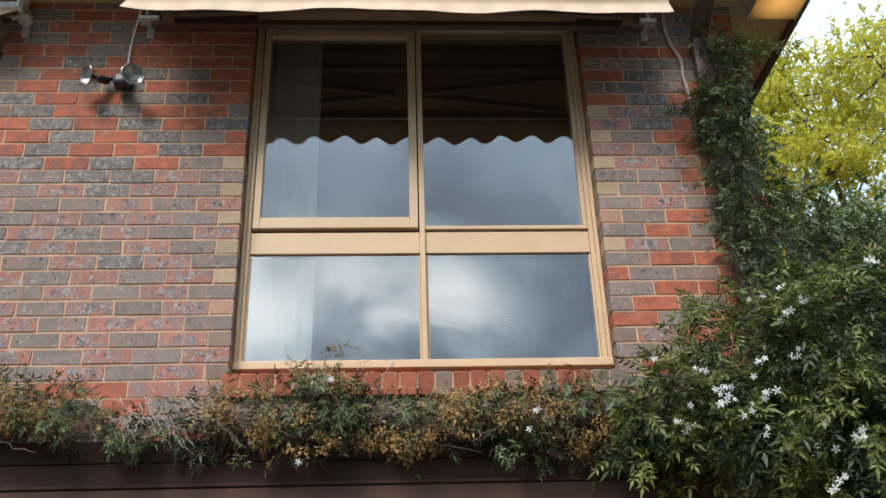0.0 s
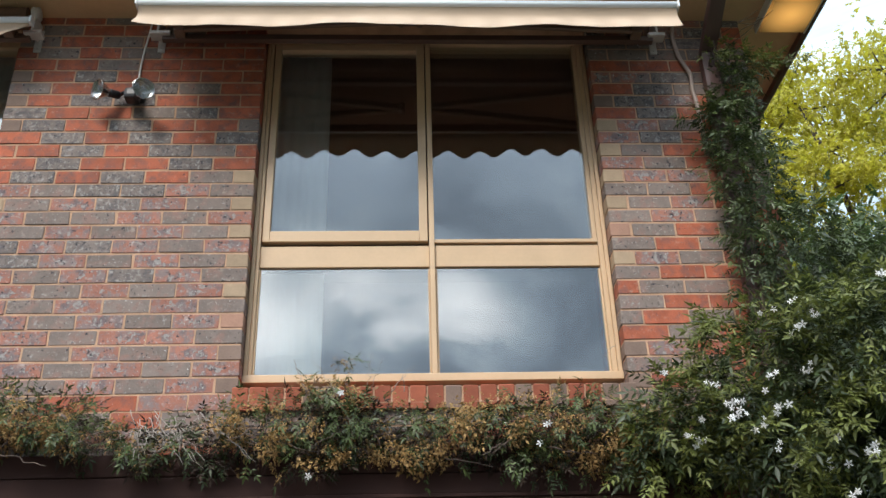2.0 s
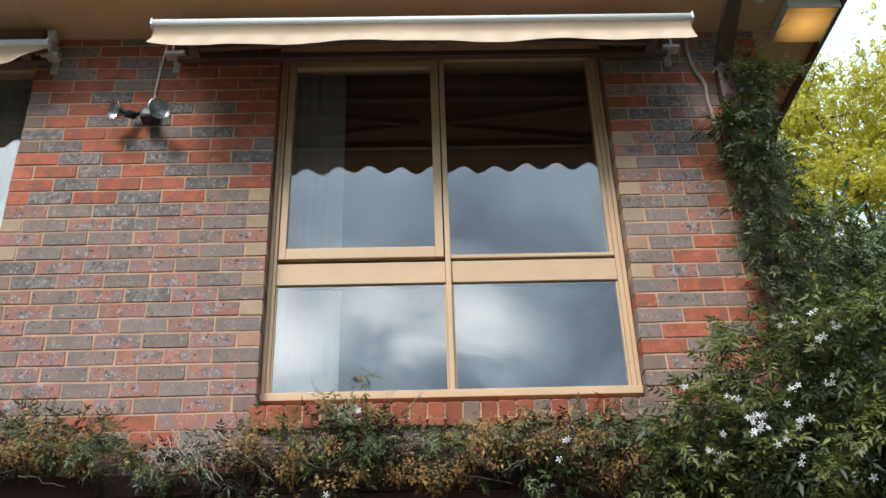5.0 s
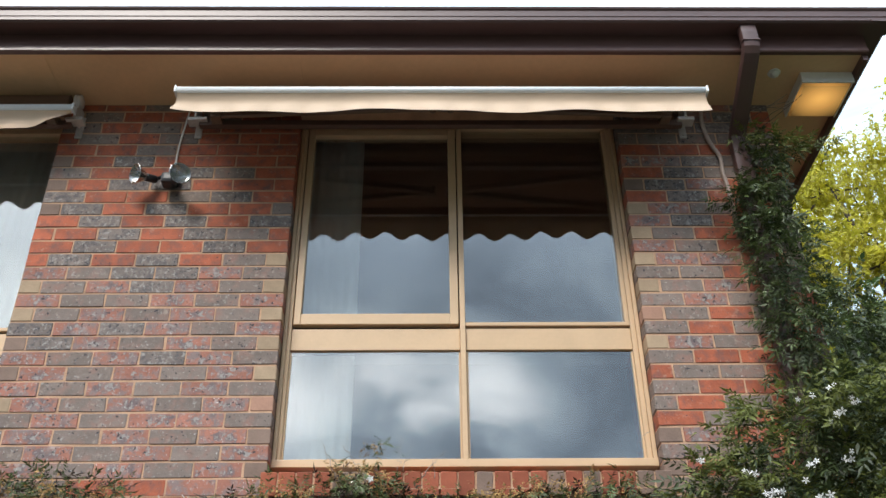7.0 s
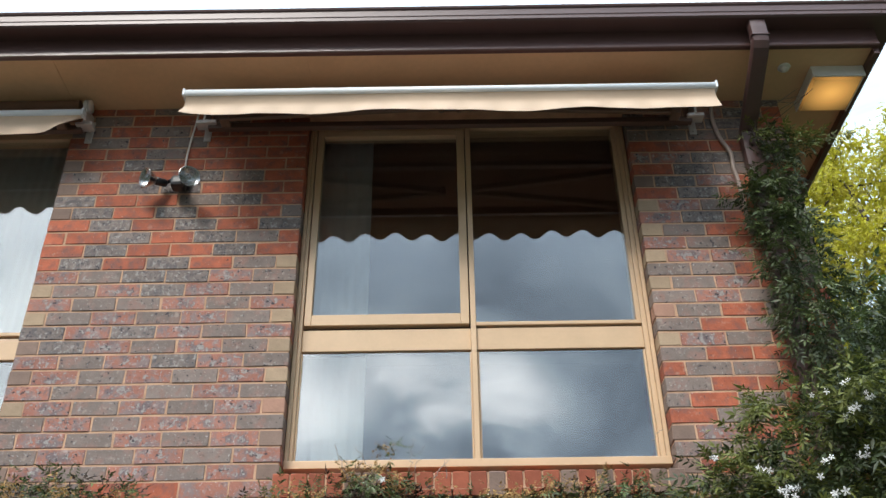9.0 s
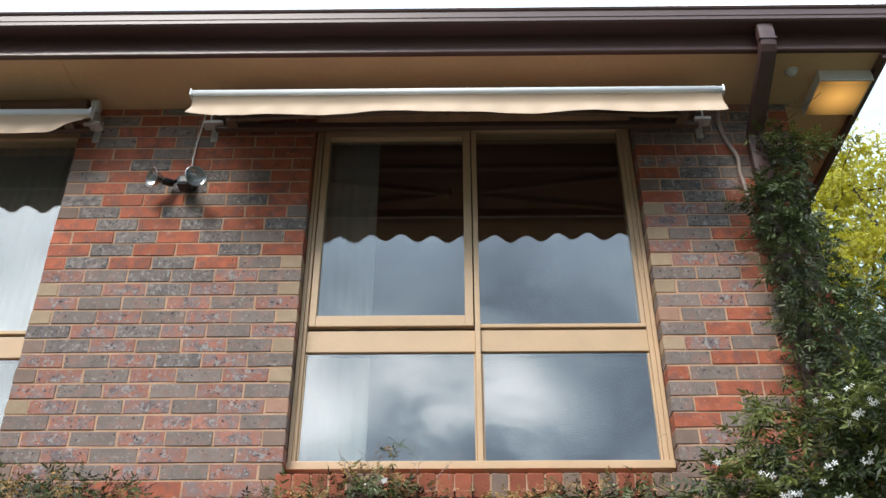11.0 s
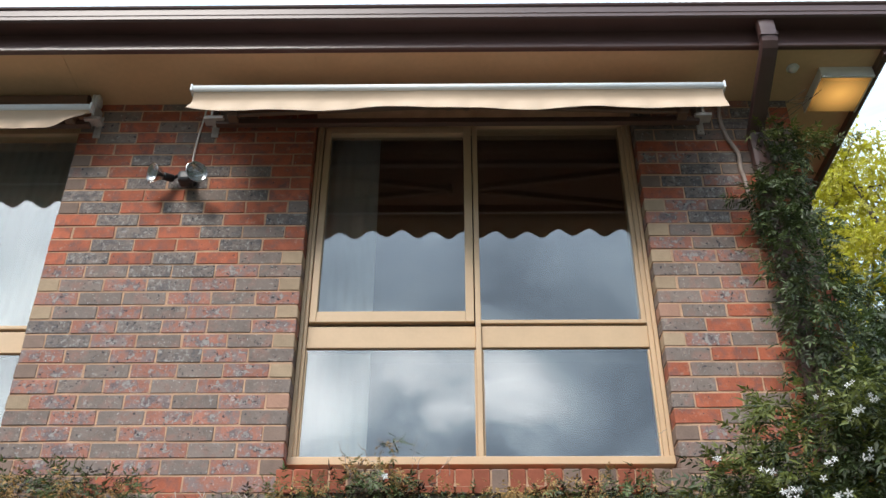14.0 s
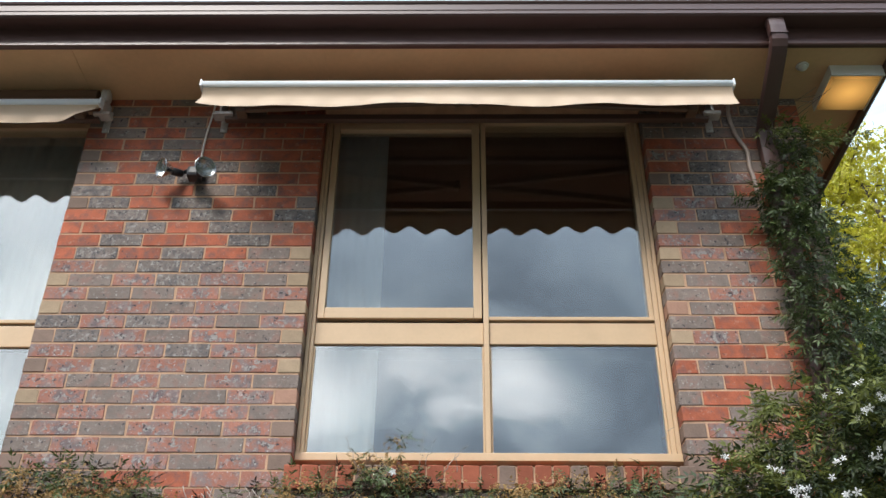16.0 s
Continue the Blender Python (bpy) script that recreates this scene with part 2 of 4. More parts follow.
# colour of the unseen paving, kept dark to limit light bounced upwards
paving = mat("dark paving", (0.046, 0.038, 0.032), 0.9, vary=0.16, scale=1.2, bump=0.3, bscale=50)
roof_mat = mat("brown roof tile", (0.16, 0.09, 0.065), 0.8, vary=0.2, scale=3, bump=0.3, bscale=20)
beam_mat = mat("brown painted beam", (0.06, 0.022, 0.016), 0.75, vary=0.14, scale=3, bump=0.1, bscale=40, stretch=(0.2, 1, 1))

board_mat = mat("tan brown painted board", (0.1, 0.045, 0.028), 0.7, vary=0.14, scale=3, bump=0.1, bscale=40, stretch=(0.2, 1, 1))


def glass_mat(name, base, clear=(0.93, 0.95, 0.94)):
    m = bpy.data.materials.new(name)
    m.use_nodes = True
    n, l = m.node_tree.nodes, m.node_tree.links
    n.clear()
    out = n.new("ShaderNodeOutputMaterial")
    tr = n.new("ShaderNodeBsdfTransparent")
    tr.inputs[0].default_value = (*clear, 1)
    gl = n.new("ShaderNodeBsdfGlossy")
    gl.inputs["Roughness"].default_value = 0.015
    lw = n.new("ShaderNodeLayerWeight")
    pw = n.new("ShaderNodeMath")
    pw.operation = "POWER"
    pw.inputs[1].default_value = 5
    ad = n.new("ShaderNodeMath")
    ad.operation = "MULTIPLY_ADD"
    ad.inputs[1].default_value, ad.inputs[2].default_value = 0.9, base
    mx = n.new("ShaderNodeMixShader")
    l.new(lw.outputs["Facing"], pw.inputs[0])
    l.new(pw.outputs[0], ad.inputs[0])
    l.new(ad.outputs[0], mx.inputs[0])
    l.new(tr.outputs[0], mx.inputs[1])
    l.new(gl.outputs[0], mx.inputs[2])
    l.new(mx.outputs[0], out.inputs[0])
    return m


window_glass = glass_mat("window glass", 0.225)
lamp_glass = glass_mat("lamp glass", 0.09, (0.8, 0.82, 0.82))


def glow(name, color, strength):
    m = bpy.data.materials.new(name)
    m.use_nodes = True
    n, l = m.node_tree.nodes, m.node_tree.links
    bs = n["Principled BSDF"]
    bs.inputs["Base Color"].default_value = (0.42, 0.27, 0.13, 1)
    bs.inputs["Roughness"].default_value = 0.35
    tc = n.new("ShaderNodeTexCoord")
    gr = n.new("ShaderNodeTexGradient")
    gr.gradient_type = "SPHERICAL"
    mp = n.new("ShaderNodeMapping")
    mp.inputs["Scale"].default_value = (5.2, 5.2, 5.2)
    mp.inputs["Location"].default_value = (0.0, 0.1, 0.3)
    l.new(tc.outputs["Object"], mp.inputs[0])
    l.new(mp.outputs[0], gr.inputs[0])
    mu = n.new("ShaderNodeMath")
    mu.operation = "MULTIPLY_ADD"
    l.new(gr.outputs["Fac"], mu.inputs[0])
    mu.inputs[1].default_value, mu.inputs[2].default_value = strength, strength * 0.09
    bs.inputs["Emission Color"].default_value = (*color, 1)
    l.new(mu.outputs[0], bs.inputs["Emission Strength"])
    return m


amber = glow("amber lit diffuser", (1.0, 0.5, 0.12), 0.9)

# ---- building helpers ----


def box(bm, x0, x1, y0, y1, z0, z1, bevel=0.0):
    r = bmesh.ops.create_cube(bm, size=1, matrix=Matrix.Translation(((x0 + x1) / 2, (y0 + y1) / 2, (z0 + z1) / 2))
                              @ Matrix.Diagonal((x1 - x0, y1 - y0, z1 - z0, 1)))
    if bevel:
        edges = list({e for v in r["verts"] for e in v.link_edges})
        bmesh.ops.bevel(bm, geom=edges, offset=bevel, segments=2, affect="EDGES", profile=0.6)
    return bm


def extrude_x(bm, profile, x0, x1, smooth=False):
    """A closed (y, z) profile drawn out along x, with end caps."""
    a = [bm.verts.new((x0, y, z)) for y, z in profile]
    b = [bm.verts.new((x1, y, z)) for y, z in profile]
    k = len(profile)
    for i in range(k):
        f = bm.faces.new((a[i], a[(i + 1) % k], b[(i + 1) % k], b[i]))
        f.smooth = smooth
    bm.faces.new(a[::-1])
    bm.faces.new(b)
    bmesh.ops.recalc_face_normals(bm, faces=bm.faces)
    return bm


def tube(bm, pts, r0, r1=None, sides=8, flat=None):
    """A pipe along points; flat=(half width, half depth) gives it a rounded rectangular section."""
    r1 = r0 if r1 is None else r1
    pts = [Vector(p) for p in pts]
    rings = []
    up = Vector((1, 0, 0)) if flat else None
    for i, p in enumerate(pts):
        d = (pts[min(i + 1, len(pts) - 1)] - pts[max(i - 1, 0)]).normalized()
        ref = up if up else (Vector((0, 0, 1)) if abs(d.z) < 0.9 else Vector((1, 0, 0)))
        u = (ref - d * ref.dot(d)).normalized()
        v = d.cross(u)
        r = r0 + (r1 - r0) * i / max(1, len(pts) - 1)
        ring = []
        for s in range(sides):
            a = 2 * math.pi * (s + 0.5) / sides
            ca, sa = math.cos(a), math.sin(a)
            if flat:
                q = max(abs(ca), abs(sa)) ** 0.62
                off = u * (ca / q * flat[0]) + v * (sa / q * flat[1])
            else:
                off = (u * ca + v * sa) * r
            ring.append(bm.verts.new(p + off))
        rings.append(ring)
    for a, b in zip(rings, rings[1:]):
        for s in range(sides):
            f = bm.faces.new((a[s], a[(s + 1) % sides], b[(s + 1) % sides], b[s]))
            f.smooth = not flat
    bm.faces.new(rings[0][::-1])
    bm.faces.new(rings[-1])
    return bm


def lathe(bm, profile, m, sides=24):
    """A (radius, height) profile turned round z, then placed by m."""
    rings = []
    for r, h in profile:
        rings.append([bm.verts.new(m @ Vector((max(r, 0.0005) * math.cos(2 * math.pi * s / sides),
                                               max(r, 0.0005) * math.sin(2 * math.pi * s / sides), h))) for s in range(sides)])
    for a, b in zip(rings, rings[1:]):
        for s in range(sides):
            bm.faces.new((a[s], a[(s + 1) % sides], b[(s + 1) % sides], b[s])).smooth = True
    return bm


def finish(name, bm, material):
    me = bpy.data.meshes.new(name)
    bm.to_mesh(me)
    bm.free()
    me.materials.append(material)
    return me


def part(name, bm, material, parent, label=""):
    ob = new(name, finish(name, bm, material))
    ob.parent = parent
    if label:
        ob["label"] = label
    return ob


def thing(name, label, category, at=(0, 0, 0), group="", kind=""):
    ob = new(name)
    ob.empty_display_size = 0.1
    ob.location = at
    return tagged(ob, label, category, group, kind)


def structure(name, bm, material, label, category):
    return tagged(new(name, finish(name, bm, material)), label, category, kind="structure")


def B():
    return bmesh.new()


def from_arrays(name, verts, faces, material):
    """A mesh from numpy arrays of corners and of triangles."""
    me = bpy.data.meshes.new(name)
    me.vertices.add(len(verts))
    me.vertices.foreach_set("co", np.asarray(verts, dtype=np.float32).ravel())
    me.loops.add(faces.size)
    me.loops.foreach_set("vertex_index", faces.astype(np.int32).ravel())
    me.polygons.add(len(faces))
    me.polygons.foreach_set("loop_start", np.arange(0, faces.size, 3, dtype=np.int32))
    me.update(calc_edges=True)
    me.materials.append(material)
    return me


# ---- the plan, in metres ----
COURSE = 0.086          # one brick and one joint high
PITCH = 0.24            # one brick and one joint long
BASE = 3.165            # the joint line that the courses are counted from
OPEN_W = 1.93           # clear width of a window opening
LEFT_W = -1.43 - OPEN_W # where the second opening begins
CORNER = 2.88           # the corner of the house
WEST = -4.79            # the far end of the wall
SOFFIT = 5.54
EAVE_Y = -0.46
EAVE_X = 3.31
HEAD = 5.485            # top of the openings
SILL = 3.08             # bottom of the openings

# ---- ground ----
bm = B()
bmesh.ops.create_grid(bm, x_segments=2, y_segments=2, size=400)
structure("ground", bm, grass_mat, "mown green lawn round the brick house", "lawn")
# paving added out of view, dark to hold back bounce under the awning
bm = B()
box(bm, -6.2, 6.5, -9.5, -0.6, -0.1, 0.03, 0.01)
structure("pavement", bm, paving, "unseen paving before the house, dark to limit bounced light", "paving")

# ---- walls ----
bm = B()
J = 0.0035
box(bm, WEST + J, LEFT_W - J, J, 0.24, SILL, HEAD)
box(bm, -1.43 + J, -J, J, 0.24, SILL, HEAD)
box(bm, OPEN_W + J, CORNER - J, J, 0.24, SILL, HEAD)
box(bm, WEST + J, CORNER - J, J, 0.24, HEAD, 5.62)
box(bm, WEST + J, CORNER - J, J, 0.24, -0.1, SILL)
wall_front = structure("wall_front", bm, mortar, "red and grey brick wall with tan mortar joints", "wall")
bm = B()
box(bm, CORNER - 0.24, CORNER, 0.24, 6.0, -0.1, 5.62)
structure("wall_east", bm, brick_mats["R"], "red brick side wall of the house", "wall")
bm = B()
box(bm, WEST, WEST + 0.24, 0.24, 6.0, -0.1, 5.62)
structure("wall_west", bm, brick_mats["R"], "red brick end wall of the house", "wall")
bm = B()
box(bm, WEST, CORNER, 6.0, 6.24, -0.1, 5.62)
structure("wall_back", bm, brick_mats["R"], "red brick back wall of the house", "wall")
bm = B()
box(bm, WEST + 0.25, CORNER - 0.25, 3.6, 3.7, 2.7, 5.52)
structure("wall_inner", bm, plaster, "plastered room wall, coloured dark for a dim room", "wall")
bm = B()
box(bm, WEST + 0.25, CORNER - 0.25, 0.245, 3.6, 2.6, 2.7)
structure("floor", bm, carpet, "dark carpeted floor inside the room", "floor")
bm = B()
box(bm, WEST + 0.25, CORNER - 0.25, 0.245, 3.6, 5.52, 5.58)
structure("ceiling", bm, plaster, "plaster room ceiling, coloured dark for a dim room", "ceiling")

# ---- eaves ----
bm = B()
for a, b in ((WEST - 0.4, -1.438), (-1.435, 0.036), (0.038, EAVE_X)):
    box(bm, a, b, EAVE_Y + 0.02, 0.001, SOFFIT, SOFFIT + 0.012, 0.002)
box(bm, WEST - 0.4, EAVE_X, EAVE_Y + 0.021, 0.0, SOFFIT + 0.004, SOFFIT + 0.02)
box(bm, CORNER + 0.001, EAVE_X, 0.003, 6.5, SOFFIT, SOFFIT + 0.012)
structure("soffit", bm, soffit_mat, "tan painted eave lining in flat sheets", "soffit")
bm = B()
box(bm, WEST - 0.4, EAVE_X, EAVE_Y - 0.004, 6.5, SOFFIT + 0.06, SOFFIT + 0.08)
structure("eave_backing", bm, gap_dark, "dark boards above the eave lining", "eave")
bm = B()
prof = [(EAVE_Y + 0.02, SOFFIT - 0.006), (EAVE_Y + 0.02, SOFFIT + 0.2), (EAVE_Y - 0.005, SOFFIT + 0.2), (EAVE_Y - 0.005, SOFFIT + 0.02),
        (EAVE_Y - 0.012, SOFFIT + 0.014), (EAVE_Y - 0.012, SOFFIT + 0.002), (EAVE_Y - 0.006, SOFFIT - 0.006)]
extrude_x(bm, prof, WEST - 0.4, EAVE_X + 0.03)
structure("fascia", bm, brown_fascia, "dark brown painted timber fascia board", "fascia")
bm = B()
box(bm, EAVE_X, EAVE_X + 0.03, EAVE_Y + 0.02, 6.5, SOFFIT - 0.045, SOFFIT + 0.2)
structure("fascia_side", bm, brown_fascia, "dark brown timber fascia along the side eave", "fascia")

GY = EAVE_Y - 0.006


def gutter_profile(d=0.116, h=0.105, w=0.0016):
    pts = [(0, h + 0.02), (0, 0), (-d + 0.012, -0.004), (-d, 0.006), (-d, 0.03), (-d - 0.004, 0.034), (-d - 0.004, h - 0.028),
           (-d - 0.012, h - 0.02), (-d - 0.016, h - 0.01), (-d - 0.013, h - 0.002), (-d - 0.004, h)]
    inner = [(y + (w if y < -0.02 else -w), max(z, 0.0) + w) for y, z in pts[::-1]]
    return pts + inner


bm = B()
extrude_x(bm, [(GY + y, SOFFIT + 0.125 + z) for y, z in gutter_profile()], WEST - 0.4, EAVE_X + 0.16)
gutter = structure("gutter", bm, brown_gutter, "dark brown quad gutter along the eave", "gutter")
bm = B()
extrude_x(bm, [(-(EAVE_X + 0.034) + y, SOFFIT + 0.125 + z) for y, z in gutter_profile()], -6.5, -(GY - 0.12))
bmesh.ops.transform(bm, matrix=Matrix(((0, -1, 0, 0), (-1, 0, 0, 0), (0, 0, 1, 0), (0, 0, 0, 1))), verts=bm.verts)
bmesh.ops.recalc_face_normals(bm, faces=bm.faces)
structure("gutter_side", bm, brown_gutter, "dark brown gutter along the side eave", "gutter")
bm = B()
vs = [bm.verts.new(p) for p in ((WEST - 0.45, GY - 0.05, 5.79), (EAVE_X + 0.1, GY - 0.05, 5.79), (EAVE_X + 0.1, 6.7, 5.79), (WEST - 0.45, 6.7, 5.79),
                                (WEST + 3.0, 3.1, 6.85), (EAVE_X - 3.3, 3.1, 6.85))]
for f in ((0, 1, 5, 4), (1, 2, 5), (2, 3, 4, 5), (3, 0, 4), (3, 2, 1, 0)):
    bm.faces.new([vs[i] for i in f])
structure("roof", bm, roof_mat, "low brown hipped roof over the eaves", "roof")

# downpipe from the gutter back to the wall
dp = thing("downpipe", "dark brown rectangular steel downpipe with elbows under the gutter", "downpipe", (2.63, 0, 0))
bm = B()
tube(bm, [(0, -0.525, 5.675), (0, -0.53, 5.6), (0, -0.529, 5.545), (0, -0.522, 5.512), (0, -0.505, 5.487), (0, -0.47, 5.463), (0, -0.12, 5.28), (0, -0.055, 5.24), (0, -0.045, 5.16), (0, -0.045, 0.0)],
     0.05, sides=20, flat=(0.05, 0.034))
part("pipe", bm, brown_gutter, dp)
part("seam", box(B(), -0.052, 0.052, -0.566, -0.492, 5.535, 5.541, 0.002), brown_gutter, dp)


# ---- windows ----
def window(name, x, deep, label):
    w = thing(name, label, "window", (x, deep, 0), group="cream timber windows", kind="structure")
    P = paint_cream

    def bar(nm, x0, x1, y0, z0, z1, y1=0.19, m=P, bev=0.004):
        b = B()
        box(b, x0, x1, y0, y1, z0, z1, bev)
        return part(nm, b, m, w)
    bar("stile", 0.004, 0.024, 0.088, 3.262, HEAD - 0.004)
    bar("stile", 0.025, 0.044, 0.1, 3.262, HEAD - 0.004)
    bar("stile", 1.905, 1.926, 0.088, 3.262, HEAD - 0.004)
    bar("stile", 1.878, 1.904, 0.1, 3.262, HEAD - 0.004)
    bar("head_rail", 0.044, 1.878, 0.098, HEAD - 0.055, HEAD - 0.004)
    bar("bottom_rail", 0.002, 1.928, 0.084, 3.25, 3.292)
    bar("mullion", 0.953, 0.982, 0.09, 3.292, HEAD - 0.055)
    # opening sash
    for nm, a, b_, c, d in (("sash_stile", 0.05, 0.088, 4.056, HEAD - 0.06), ("sash_stile", 0.9, 0.946, 4.056, HEAD - 0.06),
                            ("sash_rail", 0.0885, 0.8995, 4.056, 4.122), ("sash_rail", 0.0885, 0.8995, HEAD - 0.11, HEAD - 0.06)):
        bar(nm, a, b_, 0.094, c, d, 0.14)
    # fixed light beside it
    bar("fixed_rail", 0.982, 1.878, 0.102, 4.049, 4.071)
    bar("fixed_stile", 1.853, 1.877, 0.108, 4.0715, HEAD - 0.056)
    # panels
    for a, b_ in ((0.0445, 0.9525), (0.9825, 1.8775)):
        bar("panel", a, b_, 0.112, 3.908, 4.036, 0.16)
        bar("shadow_gap", a, b_, 0.135, 4.0365, 4.048 if a > 0.5 else 4.055, 0.16, gap_dark, 0)
        bar("shadow_gap", a, b_, 0.135, 3.897, 3.9075, 0.16, gap_dark, 0)
    # lower lights
    bar("glazing_bead", 0.0445, 0.054, 0.114, 3.293, 3.896, 0.15)
    bar("glazing_bead", 0.9435, 0.9525, 0.114, 3.293, 3.896, 0.15)
    bar("glazing_bead", 0.9825, 0.994, 0.114, 3.293, 3.896, 0.15)
    bar("glazing_bead", 1.866, 1.8775, 0.114, 3.293, 3.896, 0.15)
    for a, b_, c, d in ((0.08, 0.907, 4.115, HEAD - 0.1), (0.975, 1.86, 4.06, HEAD - 0.05), (0.046, 0.951, 3.285, 3.9), (0.985, 1.876, 3.285, 3.9)):
        b = B()
        box(b, a, b_, 0.124, 0.13, c, d)
        part("pane", b, window_glass, w)
    return w


window("window_1", 0.0, 0.0, "cream painted timber window with four reflecting panes")
window("window_2", LEFT_W, 0.045, "cream painted timber window with sheer curtain behind")


def curtain(x0, x1, y, z0, z1, label, fold=0.06, amp=0.006):
    bm = B()
    n = max(12, int((x1 - x0) / 0.012))
    rows = []
    for side in (0, 0.003):
        row = []
        for i in range(n + 1):
            x = x0 + (x1 - x0) * i / n
            yy = y + side + amp * math.sin(2 * math.pi * x / fold) + 0.4 * amp * math.sin(2 * math.pi * x / (fold * 2.7) + 1)
            row.append((bm.verts.new((x, yy, z0)), bm.verts.new((x, yy, z1))))
        rows.append(row)
    for r in rows:
        for a, b in zip(r, r[1:]):
            bm.faces.new((a[0], b[0], b[1], a[1])).smooth = True
    ob = new("curtain", finish("curtain", bm, curtain_mat))
    return tagged(ob, label, "curtain", group="sheer curtains")


curtain(-0.1, 0.372, 0.31, 2.75, 5.5, "white sheer curtain drawn to the window side")
curtain(LEFT_W - 0.1, -1.3, 0.31, 2.75, 5.5, "white sheer curtain closed across the whole window")


# ---- awnings ----
def awning(x0, x1, reach, label):
    """A folding-arm awning between x0 and x1 whose front bar has gone out by reach from the wall."""
    aw = thing("awning", label, "awning", (x0, 0, 5.4), group="folding-arm awnings")
    w = x1 - x0
    fz = -0.055 - 0.42 * (reach - 0.2)     # front bar's height over the thing's origin
    bm = B()
    prof = []
    for a in range(0, 360, 30):
        ca, sa = math.cos(radians(a)), math.sin(radians(a))
        q = max(abs(ca), abs(sa)) ** 0.6
        prof.append((-reach + 0.012 + ca / q * 0.028, fz + sa / q * 0.023))
    extrude_x(bm, prof, 0, w, True)
    part("front_bar", bm, white_alu, aw, "white aluminium front bar")
    for e in (0, w):
        bm = B()
        box(bm, e - 0.006, e + 0.006, -reach - 0.018, -reach + 0.042, fz - 0.024, fz + 0.024, 0.005)
        part("end_cap", bm, white_alu, aw)
    # hanging valance with a scalloped, outward curling hem
    bm = B()
    cols = int(w / 0.0125)
    grid = []
    rnd = random.Random(5)
    ph = [rnd.uniform(0, 6) for _ in range(4)]
    for side in (0.0, 0.0022):
        g = []
        for i in range(cols + 1):
            x = 0.012 + (w - 0.024) * i / cols
            wave = 0.006 * math.sin(x * 3.1 + ph[0]) + 0.004 * math.sin(x * 7.3 + ph[1])
            scal = 0.5 + 0.5 * math.cos(2 * math.pi * x / 0.204)
            col = []
            edge = min(x, w - x)
            pull = 0.02 * math.exp(-edge / 0.04)
            lift = 0.8 * max(0.0, 1 - edge / 0.24) ** 1.3 if reach < 0.3 else 0.0
            for k in range(9):
                s = k / 8
                down = 0.022 + s * 0.105
                out = -0.016 * math.sin(min(1.0, s / 0.5) * math.pi * 0.5) + max(0.0, s - 0.5) * 0.03 + wave * s
                if s > 0.55:
                    lip = (s - 0.55) / 0.45
                    down = 0.022 + 0.58 * 0.105 + lip * (0.072 + 0.03 * scal) + lip * (0.008 * math.sin(x * 5.3 + ph[2]) + 0.006 * math.sin(x * 11.0 + ph[3]))
                    out += lip * (0.004 + 0.036 * scal) + pull * lip
                sx = x + (1 if x > w / 2 else -1) * pull * 0.8 * s
                down -= (down - 0.022) * lift
                col.append(bm.verts.new((sx, -reach - out + side, fz - down)))
            g.append(col)
        grid.append(g)
    for g in grid:
        for a, b in zip(g, g[1:]):
            for k in range(8):
                bm.faces.new((a[k], b[k], b[k + 1], a[k + 1])).smooth = True
    part("valance", bm, fabric, aw, "beige canvas valance with scalloped hem")
    # canopy cloth from the roller to the front bar, underside shade in its colour
    bm = B()
    ry, rz = -0.10, 0.135 - 0.06
    rows = []
    for k in range(7):
        s = k / 6
        yy = ry + (-reach + 0.03 - ry) * s
        zz = rz + 0.04 + (fz + 0.018 - rz - 0.04) * s - 0.012 * math.sin(math.pi * s)
        rows.append([bm.verts.new((0.10 + (w - 0.2) * i / 20 - (0.04 * s if i == 0 else -0.04 * s if i == 20 else 0), yy, zz)) for i in range(21)])
    for a, b in zip(rows, rows[1:]):
        for i in range(20):
            bm.faces.new((a[i], a[i + 1], b[i + 1], b[i])).smooth = True
    part("canopy", bm, canopy_shaded, aw, "rolled beige canvas canopy, darkened for underside shade")
    # canvas over the bar's pale back, in the same shade-darkened colour
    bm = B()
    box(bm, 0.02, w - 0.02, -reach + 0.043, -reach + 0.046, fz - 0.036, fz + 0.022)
    part("canvas_pocket", bm, canopy_shaded, aw)
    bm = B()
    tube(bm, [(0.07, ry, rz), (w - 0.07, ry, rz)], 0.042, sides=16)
    part("roller", bm, canopy_shaded, aw)
    bm = B()
    box(bm, 0.04, w - 0.04, -0.095, -0.055, -0.1, -0.062, 0.004)
    part("torsion_bar", bm, bar_brown, aw, "brown square torsion bar")
    # folding arms, with the awning's shade put into their colour
    sh_y, sh_z = -0.14, -0.06
    fy, fzz = -reach + 0.05, fz - 0.012
    for side in (1, -1):
        sx = 0.15 if side == 1 else w - 0.15
        half = 1.29
        dx = math.sqrt(max(0.01, half ** 2 - ((sh_y - fy) / 2) ** 2))
        elbow = Vector((sx + side * dx, (sh_y + fy) / 2, (sh_z + fzz) / 2 - 0.005))
        a, c = Vector((sx, sh_y, sh_z)), Vector((sx + side * 0.02, fy, fzz))
        for nm, p, q in (("upper_arm", a, elbow), ("forearm", elbow, c)):
            bm = B()
            d = (q - p).normalized()
            n = Vector((0, 0, 1))
            v = d.cross(n).normalized()
            ring = []
            for e in (p, q):
                ring.append([bm.verts.new(e + v * i * 0.014 + n * j * 0.024) for i, j in ((-1, -0.8), (-0.6, -1), (0.6, -1), (1, -0.8), (1, 0.8), (0.6, 1), (-0.6, 1), (-1, 0.8))])
            for i in range(8):
                bm.faces.new((ring[0][i], ring[0][(i + 1) % 8], ring[1][(i + 1) % 8], ring[1][i]))
            bm.faces.new(ring[0][::-1])
            bm.faces.new(ring[1])
